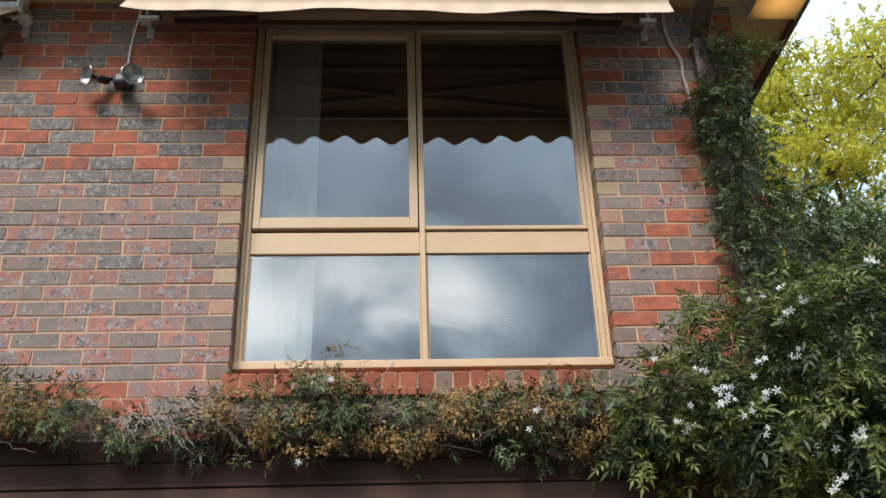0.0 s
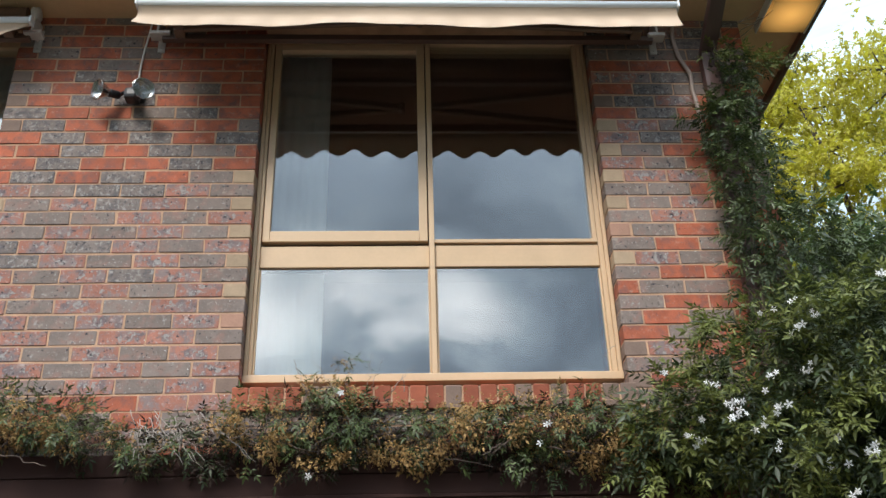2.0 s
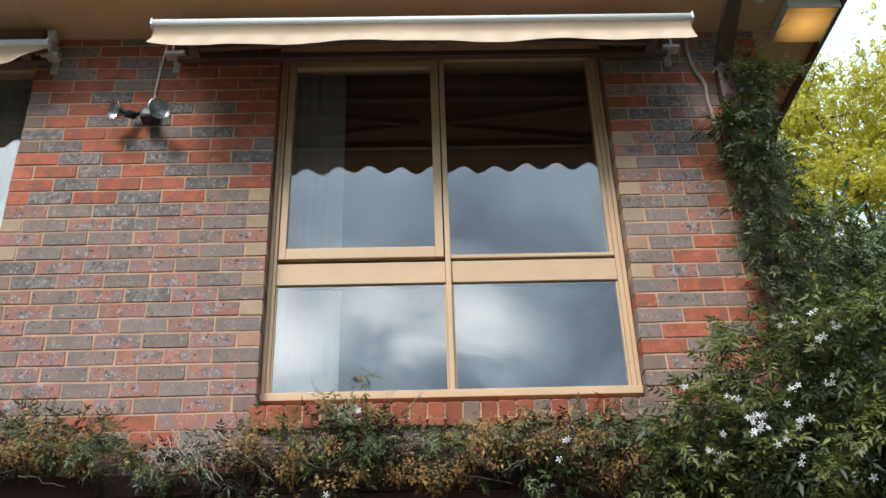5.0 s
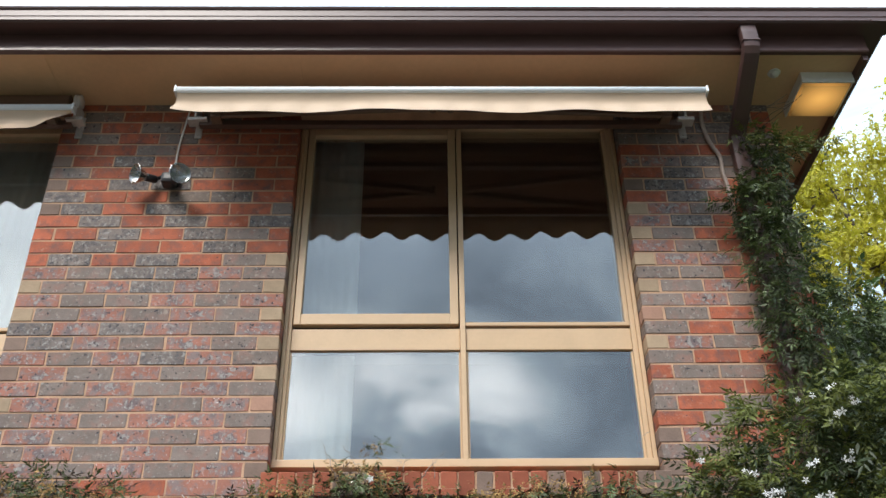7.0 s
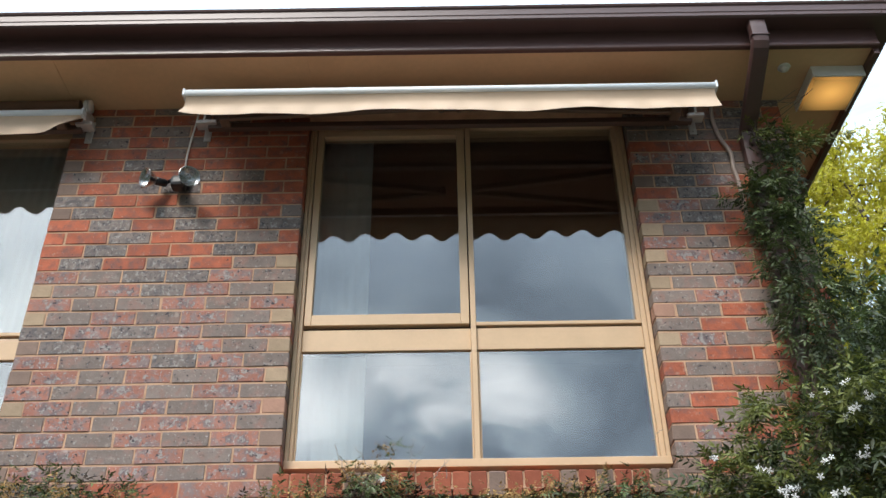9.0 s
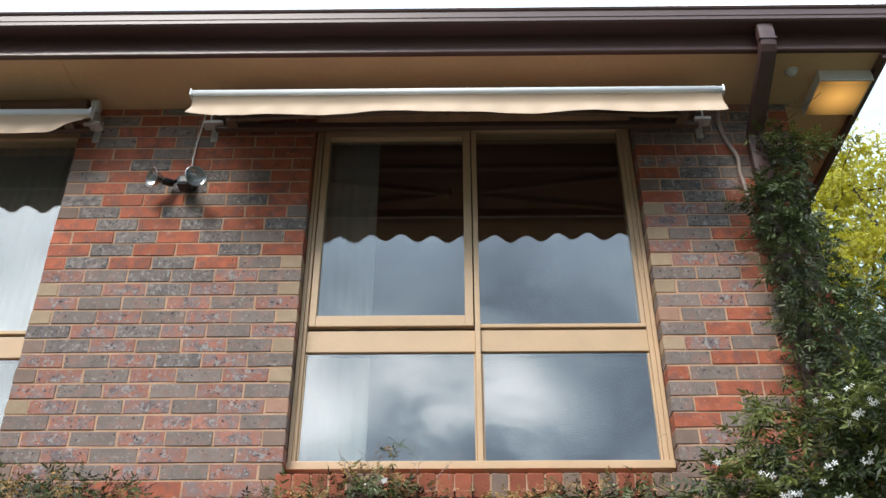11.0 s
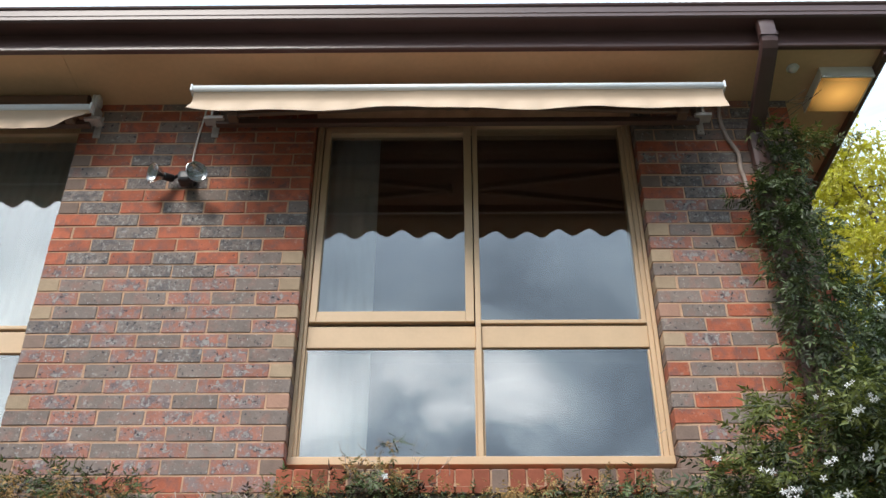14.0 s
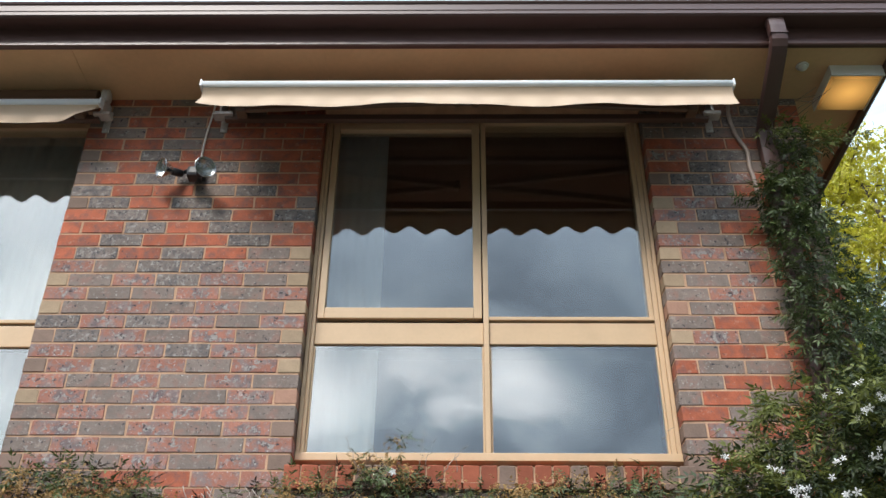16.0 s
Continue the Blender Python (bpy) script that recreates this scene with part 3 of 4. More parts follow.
            part(nm, bm, arm_mat, aw, "beige folding arm")
        bm = B()
        lathe(bm, [(0, -0.032), (0.019, -0.032), (0.021, -0.028), (0.021, 0.028), (0.019, 0.032), (0, 0.032)], Matrix.Translation(elbow), 14)
        part("elbow_joint", bm, arm_mat, aw)
        bm = B()
        box(bm, sx - 0.03, sx + 0.03, sh_y - 0.025, -0.05, sh_z - 0.036, sh_z + 0.03, 0.006)
        part("shoulder", bm, arm_mat, aw)
    # end brackets on the wall
    for e in (0.02, w - 0.02):
        br = part("bracket", box(B(), e - 0.021, e + 0.021, -0.012, -0.001, -0.13, 0.03, 0.003), steel, aw, "grey cast metal wall bracket")
        bm = B()
        box(bm, e - 0.008, e + 0.008, -0.125, -0.012, -0.06, 0.06, 0.006)
        part("end_plate", bm, steel, br)
        bm = B()
        lathe(bm, [(0, -0.024), (0.036, -0.024), (0.044, -0.018), (0.044, -0.008), (0.038, -0.006), (0.038, 0.004), (0.043, 0.006), (0.043, 0.016), (0.02, 0.024), (0, 0.024)],
              Matrix.Translation((e, ry, rz)) @ Matrix.Rotation(radians(90), 4, "Y"), 16)
        part("roller_cap", bm, steel, br)
        bm = B()
        box(bm, e - 0.05, e + 0.07 if e < 1 else e + 0.05, -0.12, -0.05, -0.078, -0.055, 0.004)
        part("arm_seat", bm, steel, br)
        for z in (-0.11, -0.015):
            bm = B()
            lathe(bm, [(0, 0), (0.008, 0), (0.008, 0.006), (0, 0.006)], Matrix.Translation((e, -0.012, z)) @ Matrix.Rotation(radians(90), 4, "X"), 6)
            part("bolt", bm, steel, br)
    return aw


awning(-0.622, 2.345, 0.475, "beige canvas awning with white bar, part way out")
awning(-4.27, -1.30, 0.198, "beige canvas awning with white bar, rolled in")

# ---- security floodlight ----
fl = thing("security_light", "black twin security floodlight with silvered reflector lamps", "floodlight", (-0.70, 0, 4.945))
bm = B()
lathe(bm, [(0, 0), (0.045, 0), (0.048, -0.006), (0.046, -0.03), (0.036, -0.045), (0, -0.047)], pose(0, 0, 0.0, -90, 0, 0), 24)
part("base", bm, black_plastic, fl)
bm = B()
box(bm, -0.045, 0.035, -0.115, -0.03, -0.075, -0.005, 0.02)
part("sensor", bm, black_plastic, fl, "black motion sensor head")


def par_lamp(cx, cy, cz, aim, r):
    z = Vector(aim).normalized()
    m = Matrix.Translation((cx, cy, cz)) @ z.to_track_quat("Z", "Y").to_matrix().to_4x4()
    bm = B()
    lathe(bm, [(0.0, -0.095), (0.018, -0.095), (0.02, -0.06), (0.03, -0.052), (r * 0.75, -0.02), (r, 0.004), (r + 0.002, 0.008), (r - 0.002, 0.008), (r * 0.7, -0.014), (0.012, -0.045), (0, -0.046)], m)
    lamp = part("reflector", bm, chrome, fl, "silvered lamp reflector")
    bm = B()
    lathe(bm, [(r - 0.001, 0.006), (r * 0.8, 0.012), (r * 0.4, 0.017), (0, 0.018)], m)
    part("lens", bm, lamp_glass, lamp)
    bm = B()
    lathe(bm, [(0.0, -0.13), (0.02, -0.13), (0.024, -0.12), (0.024, -0.07), (0.021, -0.062), (0, -0.06)], m, 16)
    part("lamp_holder", bm, black_plastic, fl)
    return m


mA = par_lamp(-0.178, -0.13, -0.04, (-0.68, -0.7, -0.22), 0.06)
mB = par_lamp(0.082, -0.17, -0.065, (0.55, -0.82, -0.15), 0.062)
for m in (mA, mB):
    bm = B()
    tube(bm, [(0, -0.03, 0.02), (0, -0.06, 0.03), tuple(m @ Vector((0, 0, -0.125)))], 0.011, sides=10)
    part("arm", bm, black_plastic, fl)


def wire(name, pts, r, material, label, category):
    cu = []
    pts = [Vector(p) for p in pts]
    for i in range(len(pts) - 1):
        p0, p1, p2, p3 = pts[max(i - 1, 0)], pts[i], pts[i + 1], pts[min(i + 2, len(pts) - 1)]
        for k in range(6):
            t = k / 6
            cu.append(0.5 * ((2 * p1) + (p2 - p0) * t + (2 * p0 - 5 * p1 + 4 * p2 - p3) * t * t + (3 * p1 - p0 - 3 * p2 + p3) * t ** 3))
    cu.append(pts[-1])
    bm = B()
    tube(bm, cu, r, sides=8)
    ob = new(name, finish(name, bm, material))
    return tagged(ob, label, category)


wire("cable", [(-0.70, -0.03, 4.99), (-0.703, -0.014, 5.06), (-0.704, -0.012, 5.14), (-0.698, -0.012, 5.26), (-0.687, -0.014, 5.36), (-0.676, -0.02, 5.45), (-0.672, -0.02, 5.54)], 0.0058, cable_white,
     "white cable up the brick wall from the floodlight", "cable")
wire("conduit", [(2.462, -0.02, 5.54), (2.456, -0.022, 5.46), (2.45, -0.022, 5.36), (2.47, -0.022, 5.23), (2.505, -0.022, 5.145), (2.517, -0.022, 5.09), (2.512, -0.022, 4.99), (2.522, -0.022, 4.9), (2.53, -0.022, 4.6)], 0.0125, cable_grey,
     "grey weathered conduit curving down the brick wall", "conduit")

# ---- eave light and sensor ----
el = thing("eave_light", "lit amber box light with white frame under the eave", "eave light", (3.15, -0.13, SOFFIT))
bm = B()
box(bm, -0.155, 0.155, -0.165, 0.165, -0.03, -0.001, 0.004)
box(bm, -0.156, 0.156, -0.166, -0.154, -0.082, -0.028, 0.003)
for sx in (-0.156, 0.148):
    box(bm, sx, sx + 0.008, -0.153, 0.166, -0.07, -0.029, 0.002)
part("frame", bm, white_plastic, el)
bm = B()
r = bmesh.ops.create_cube(bm, size=1, matrix=Matrix.Translation((0, 0.006, -0.056)) @ Matrix.Diagonal((0.296, 0.30, 0.05, 1)))
for v in r["verts"]:
    if v.co.z < -0.056:
        v.co.x *= 0.95
        v.co.y *= 0.95
bmesh.ops.bevel(bm, geom=list(bm.edges), offset=0.008, segments=2, affect="EDGES")
part("diffuser", bm, amber, el, "glowing amber diffuser")
sm = thing("eave_sensor", "small round white sensor fixed under the eave", "sensor", (2.84, -0.29, SOFFIT))
bm = B()
lathe(bm, [(0, -0.001), (0.036, -0.001), (0.038, -0.006), (0.034, -0.012), (0.03, -0.012), (0, -0.013)], Matrix.Identity(4), 24)
part("rim", bm, white_plastic, sm)
bm = B()
lathe(bm, [(0.027, -0.0135), (0.024, -0.025), (0.014, -0.033), (0, -0.036)], Matrix.Identity(4), 20)
part("dome", bm, white_plastic, sm)

# ---- beam below the vine ----
bm = B()
box(bm, WEST, 2.3, -0.035, 0.004, 2.655, 2.752, 0.006)
box(bm, WEST, 2.3, -0.03, 0.004, 2.757, 2.862, 0.006)
box(bm, WEST, 2.3, -0.055, 0.004, 2.635, 2.653, 0.004)
structure("beam", bm, beam_mat, "brown painted timber beam along the wall", "beam")
bm = B()
box(bm, WEST, 2.3, -0.045, 0.004, 2.43, 2.632, 0.006)
structure("beam_lower", bm, board_mat, "brown painted timber board under the beam", "beam")


# ---- foliage ----
def leaflet(base, tip, half, fold):
    """Corners and triangles of a pointed leaflet lying near the xy plane."""
    b, t = np.array(base, float), np.array(tip, float)
    d = t - b
    s = np.array((-d[1], d[0], 0.0))
    s = s / (np.linalg.norm(s) + 1e-9) * half
    m = b + d * 0.42
    return np.array([b, m + s + (0, 0, fold), t - (0, 0, fold * 0.6), m - s + (0, 0, fold)]), np.array([[0, 1, 2], [0, 2, 3]])


def sprig(pairs, slim, droop, spread=0.5):
    vs, fs, k = [], [], 0
    for i in range(pairs):
        x = 0.25 + 0.55 * i / max(1, pairs - 1)
        z = -droop * x * x
        ln = 0.42 * (1 - 0.2 * abs(i - pairs / 2) / pairs)
        for sg in (1, -1):
            v, f = leaflet((x, 0, z), (x + ln * spread, sg * ln * 0.85, z - 0.12), slim, 0.03)
            vs.append(v), fs.append(f + k)
            k += 4
    v, f = leaflet((0.82, 0, -droop * 0.7), (1.4, 0, -droop * 1.6), slim * 1.15, 0.03)
    vs.append(v), fs.append(f + k)
    k += 4
    v, f = leaflet((0, 0, 0), (0.9, 0, -droop * 0.8), 0.012, 0.0)
    vs.append(v), fs.append(f + k)
    return np.concatenate(vs), np.concatenate(fs)


def scatter(name, pts, dirs, size, templates, material, seed, parent=None, label="", tilt=0.6):
    """Sprigs at points, each growing along its direction, joined into one mesh."""
    rng = np.random.default_rng(seed)
    V, F, k = [], [], 0
    for p, d in zip(pts, dirs):
        tv, tf = templates[rng.integers(len(templates))]
        d = d + rng.normal(0, 0.35, 3)
        d /= np.linalg.norm(d) + 1e-9
        up = np.array((0, -0.55, 1.0)) + rng.normal(0, tilt, 3)
        y = np.cross(up, d)
        y /= np.linalg.norm(y) + 1e-9
        z = np.cross(d, y)
        s = size * rng.uniform(0.6, 1.25)
        V.append(p + s * (tv[:, :1] * d + tv[:, 1:2] * y + tv[:, 2:] * z))
        F.append(tf + k)
        k += len(tv)
    ob = new(name, from_arrays(name, np.concatenate(V), np.concatenate(F), material))
    ob["kind"] = "stuff"
    if parent:
        ob.parent = parent
    if label:
        ob["label"] = label
    return ob


def in_blobs(blobs, n, seed, shell=0.55):
    """Points in the outer layer of a heap of ellipsoids (x, y, z, rx, ry, rz), and their outward directions."""
    rng = np.random.default_rng(seed)
    b = np.array(blobs)
    wgt = b[:, 3] * b[:, 5] + b[:, 4] * b[:, 5] + b[:, 3] * b[:, 4]
    pick = rng.choice(len(b), n, p=wgt / wgt.sum())
    u = rng.normal(0, 1, (n, 3))
    u /= np.linalg.norm(u, axis=1)[:, None]
    r = shell + (1.05 - shell) * rng.random(n) ** 0.7
    p = b[pick, :3] + u * r[:, None] * b[pick, 3:6]
    return p, u


jas = [sprig(3, 0.075, 0.35), sprig(3, 0.065, 0.15), sprig(2, 0.085, 0.5, 0.7)]
dry = [sprig(2, 0.16, 0.6, 0.8), sprig(1, 0.2, 0.8, 0.7), sprig(2, 0.13, 0.3, 0.6)]
rob = [sprig(5, 0.1, 0.3, 0.25), sprig(4, 0.11, 0.5, 0.25)]


def stems(parent, runs, r0, material, seed, name="stem"):
    rng = random.Random(seed)
    for a, b in runs:
        a, b = Vector(a), Vector(b)
        pts = []
        for i in range(9):
            t = i / 8
            j = 0.014 * math.sin(math.pi * t)
            pts.append(a.lerp(b, t) + Vector((rng.uniform(-j, j), rng.uniform(-j, j), rng.uniform(-j, j))))
        bm = B()
        tube(bm, pts, r0, r0 * 0.5, sides=6)
        part(name, bm, material, parent)


# climber up the corner and the large bush below it
column = [(2.86, -0.10, 5.10, 0.13, 0.05, 0.035), (2.745, -0.09, 5.1, 0.09, 0.07, 0.10), (2.74, -0.11, 4.92, 0.11, 0.09, 0.16), (2.62, -0.1, 4.83, 0.07, 0.07, 0.08), (2.61, -0.1, 4.68, 0.09, 0.08, 0.14), (2.66, -0.11, 4.66, 0.16, 0.11, 0.22), (2.68, -0.13, 4.38, 0.17, 0.13, 0.26),
          (2.72, -0.15, 4.08, 0.21, 0.16, 0.28), (2.82, -0.18, 3.78, 0.32, 0.22, 0.3), (3.08, -0.15, 3.62, 0.4, 0.26, 0.3), (3.45, -0.1, 3.55, 0.45, 0.3, 0.32)]
bush = [(2.45, -0.38, 3.08, 0.34, 0.28, 0.27), (2.12, -0.28, 2.92, 0.28, 0.24, 0.2), (2.84, -0.5, 3.12, 0.42, 0.36, 0.36), (3.3, -0.5, 3.1, 0.5, 0.4, 0.42),
        (2.5, -0.5, 2.78, 0.4, 0.28, 0.22), (3.0, -0.6, 2.62, 0.45, 0.34, 0.36), (2.05, -0.26, 2.78, 0.26, 0.2, 0.14), (3.5, -0.55, 2.5, 0.5, 0.4, 0.5), (2.75, -0.5, 2.2, 0.4, 0.3, 0.4), (3.25, -0.5, 2.15, 0.5, 0.35, 0.4), (3.6, -0.3, 2.9, 0.5, 0.4, 0.5)]
jb = thing("jasmine_climber", "flowering green jasmine climbing the house corner", "climber", (2.75, -0.3, 0.0))
jb_inv = Matrix.Translation((-2.75, 0.3, 0.0))
p, u = in_blobs(column, 2500, 3, 0.4)
keep = p[:, 1] < -0.012
p, u = p[keep], u[keep]
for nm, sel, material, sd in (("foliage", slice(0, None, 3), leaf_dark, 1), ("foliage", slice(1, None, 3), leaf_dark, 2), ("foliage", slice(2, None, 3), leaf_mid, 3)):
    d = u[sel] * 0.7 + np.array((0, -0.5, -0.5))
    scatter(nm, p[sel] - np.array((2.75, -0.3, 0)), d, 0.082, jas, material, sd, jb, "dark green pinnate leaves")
p, u = in_blobs([(2.84, -0.14, 5.12, 0.17, 0.06, 0.03), (2.66, -0.13, 5.2, 0.06, 0.05, 0.05)], 130, 31, 0.3)
scatter("young_foliage", p - np.array((2.75, -0.3, 0)), u * 0.7 + np.array((0.5, -0.4, -0.2)), 0.07, jas, leaf_green, 32, jb, "fresh light green shoots")
# inner leaves take the dark green, so shade between sprays is coloured in
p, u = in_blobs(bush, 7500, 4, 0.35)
scatter("inner_leaves", p - np.array((2.75, -0.3, 0)), u * 0.8 + np.array((0, -0.4, -0.3)), 0.09, jas, leaf_dark, 6, jb, "inner jasmine leaves coloured darker for shade")


def sprays(blobs, n, per, seed, shell):
    """Points and directions of leaves gathered in sprays on the outside of a heap of ellipsoids."""
    gen = np.random.default_rng(seed)
    c, w = in_blobs(blobs, n, seed, shell)
    axis = w * 0.6 + np.array((0, -0.35, 0.1)) + gen.normal(0, 0.3, (n, 3))
    axis /= np.linalg.norm(axis, axis=1)[:, None]
    k = np.repeat(np.arange(n), per)
    along = gen.random(len(k))[:, None]
    q = c[k] + axis[k] * along * 0.13 + np.array((0, 0, -0.05)) * along ** 2 + gen.normal(0, 0.012, (len(k), 3))
    return q, axis[k] * 0.8 + gen.normal(0, 0.5, (len(k), 3)) + np.array((0, 0, -0.15))


p, d = sprays(bush, 1000, 7, 5, 0.75)
scatter("foliage", p - np.array((2.75, -0.3, 0)), d, 0.082, jas, leaf_green, 5, jb, "bright green pinnate jasmine leaves")
p, d = sprays(column, 240, 5, 9, 0.8)
keep = p[:, 1] < -0.012
scatter("foliage", p[keep] - np.array((2.75, -0.3, 0)), d[keep], 0.07, jas, leaf_mid, 10, jb, "bright green pinnate jasmine leaves")
rk = random.Random(3)
for k in range(5):
    bx = 2.68 + rk.uniform(-0.08, 0.12)
    pts = [Vector((bx - 2.75, 0.2, 5.1)), Vector((bx - 2.75 + rk.uniform(-0.06, 0.06), 0.16, 5.25)), Vector((bx - 2.75 + rk.uniform(0.0, 0.15), 0.1, 5.34 + rk.uniform(-0.05, 0.06))),
           Vector((bx - 2.75 + rk.uniform(0.1, 0.3), 0.05, 5.36 + rk.uniform(-0.08, 0.06)))]
    part("tendril", tube(B(), pts, 0.003, 0.0015, sides=5), twig_mat, jb)
stems(jb, [((-0.05, 0.1, 0), (-0.1, 0.18, 3.0)), ((0.05, 0.05, 0), (0.3, -0.1, 2.9)), ((-0.1, 0.2, 3.0), (-0.08, 0.24, 4.2)), ((-0.08, 0.24, 4.2), (-0.06, 0.25, 5.15)),
           ((0.0, 0, 0), (-0.5, -0.05, 2.7))], 0.022, twig_mat, 8)

# vine along the ledge
band = []
rb = random.Random(11)
for i in range(34):
    x = -2.4 + 4.5 * i / 33 + rb.uniform(-0.05, 0.05)
    top = 3.03 + 0.03 * math.sin(x * 5.1) + (0.05 if -1.6 < x < -0.75 else 0) - (0.09 if -0.55 < x < -0.12 else 0) + (0.05 if 0.25 < x < 0.75 else 0)
    hz = rb.uniform(0.13, 0.18) * (0.8 if x < -0.3 else 1)
    band.append((x, -0.13 + rb.uniform(-0.03, 0.03), top - hz + 0.03, rb.uniform(0.13, 0.2), rb.uniform(0.15, 0.2), hz))
    if rb.random() < (0.25 if x < 1.2 else 0.7):
        band.append((x, -0.17, 2.78 + rb.uniform(-0.05, 0.04), 0.13, 0.08, 0.09))
band.append((0.52, -0.07, 3.23, 0.05, 0.035, 0.09))
vb = thing("ledge_vine", "half dried jasmine vine trailing along the ledge", "vine", (0, -0.1, 2.7))
org = np.array((0, -0.1, 2.7))


def above_edge(q):
    """Which points lie over the vine's ragged lower edge, and in front of the wall."""
    low = np.interp(q[:, 0], (-0.6, -0.3, 0.1, 1.1, 1.4), (2.86, 2.8, 2.74, 2.73, 2.5))
    low = low + np.array([0.09 * noise.noise(Vector((v * 6.3, 3.0, 0.0))) for v in q[:, 0]])
    return (q[:, 1] < -0.04) & (q[:, 2] > low)


dn = np.array((0, -0.45, -0.5))
p, u = in_blobs(band, 2300, 12, 0.4)
nz = np.array([noise.noise(Vector((q[0] * 4.1, q[1] * 3, q[2] * 5.2))) for q in p])
keep = above_edge(p) & (nz + (p[:, 2] - 2.93) * 1.6 > -0.08)
scatter("foliage", p[keep] - org, u[keep] * 0.7 + dn, 0.058, jas, leaf_mid, 13, vb, "green pinnate leaves")
p, d = sprays(band, 150, 6, 17, 0.85)
keep = above_edge(p)
scatter("foliage", p[keep] - org, d[keep], 0.055, jas, leaf_mid, 18, vb, "green leaf sprays")
gen = np.random.default_rng(19)
c, w = in_blobs(band, 520, 20, 0.85)
nz = np.array([noise.noise(Vector((q[0] * 2.6 + 5, q[1] * 3, q[2] * 4))) for q in c])
c, w = c[nz > -0.1], w[nz > -0.1]
k = np.repeat(np.arange(len(c)), 32)
q = c[k] + gen.normal(0, 0.027, (len(k), 3))
keep = above_edge(q)
scatter("dry_leaves", q[keep] - org, w[k][keep] * 0.6 + dn + gen.normal(0, 0.5, (int(keep.sum()), 3)), 0.024, dry, leaf_dry, 14, vb, "dry yellow brown leaves")
# core leaves: their dark greens and browns hold the shade inside the vine
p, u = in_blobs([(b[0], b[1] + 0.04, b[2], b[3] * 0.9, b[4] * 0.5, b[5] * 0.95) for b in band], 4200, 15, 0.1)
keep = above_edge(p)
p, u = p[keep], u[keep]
scatter("inner_leaves", p[::3] - org, u[::3] + dn, 0.07, jas, leaf_dark, 16, vb, "inner leaves coloured darker for shade")
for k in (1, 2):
    scatter("dead_leaves", p[k::3] - org, u[k::3] + dn, 0.065, jas, leaf_dead_shaded, 25 + k, vb, "dead brown leaves darkened for inner shade")
rt = random.Random(21)
runs = []
for i in range(46):
    x = rt.uniform(-2.3, 2.0)
    a = (x, rt.uniform(-0.15, 0.05), rt.uniform(0.1, 0.28))
    runs.append((a, (x + rt.uniform(-0.35, 0.35), a[1] + rt.uniform(-0.12, 0.0), a[2] + rt.uniform(-0.12, 0.04))))
stems(vb, runs, 0.004, twig_mat, 22, "twig")
runs = [((1.80, 0.02, 0.60), (1.86, 0.01, 0.66))]
for i in range(30):
    x = -0.42 + rt.uniform(-0.12, 0.35)
    runs.append(((x, -0.03, 0.30 + rt.uniform(-0.06, 0.05)), (x + rt.uniform(-0.15, 0.3), -0.14 + rt.uniform(-0.05, 0.05), 0.12 + rt.uniform(-0.08, 0.08))))
for i in range(6):
    x = 0.45 + rt.uniform(-0.25, 0.5)
    runs.append(((x, -0.02, 0.42), (x + rt.uniform(-0.12, 0.12), -0.05, 0.55 + rt.uniform(-0.05, 0.06))))
stems(vb, runs, 0.0024, pale_twig, 23, "dry_twig")


# flowers
def flower_mesh():
    bm = B()
    for k in range(5):
        a = 2 * math.pi * k / 5
        c, s = math.cos(a), math.sin(a)
        pts = [(0.0, 0.0, 0.0), (0.5, 0.22, 0.1), (0.85, 0.16, 0.05), (1.0, 0.0, 0.0), (0.85, -0.16, 0.05), (0.5, -0.22, 0.1)]
        bm.faces.new([bm.verts.new(((c * x - s * y) * 0.0168, (s * x + c * y) * 0.0168, z * 0.0168)) for x, y, z in pts])
    lathe(bm, [(0.0012, -0.022), (0.0016, -0.008), (0.003, 0.0)], Matrix.Identity(4), 6)
    return finish("flower", bm, petal_mat)


fm = flower_mesh()
front = [(x, y, z, a * 1.02, b * 1.02, c * 1.02) for x, y, z, a, b, c in bush + column + band]


def front_y(x, z):
    best = None
    for cx, cy, cz, a, b, c in front:
        q = 1 - ((x - cx) / a) ** 2 - ((z - cz) / c) ** 2
        if q > 0:
            y = cy - b * math.sqrt(q)
            best = y if best is None else min(best, y)
    return best


rf = random.Random(31)
FLOWERS = [(2.13, 2.97, 4), (2.36, 2.97, 3), (2.28, 2.88, 1), (2.17, 2.83, 5), (2.18, 2.79, 5), (2.09, 2.82, 2), (2.03, 2.75, 3), (2.08, 2.73, 6), (2.25, 2.73, 4), (2.32, 2.78, 4), (2.31, 2.65, 2), (2.4, 2.6, 2), (2.01, 2.62, 2), (2.52, 2.65, 2), (2.54, 2.58, 6), (2.61, 2.59, 6), (2.63, 2.6, 2), (2.24, 2.58, 4), (2.1, 2.55, 5), (2.15, 2.57, 4), (1.94, 2.47, 2), (2.0, 2.48, 5), (2.56, 2.45, 3), (2.53, 2.4, 2), (2.88, 3.37, 4), (2.5, 3.31, 3), (2.39, 3.26, 1), (2.55, 3.2, 3), (2.48, 3.14, 4), (2.5, 2.98, 4), (2.81, 2.75, 2), (-0.81, 2.84, 2), (0.53, 3.06, 2), (0.38, 2.67, 1), (1.45, 2.87, 2), (1.43, 2.8, 1), (0.96, 2.66, 1), (1.97, 3.09, 2)]
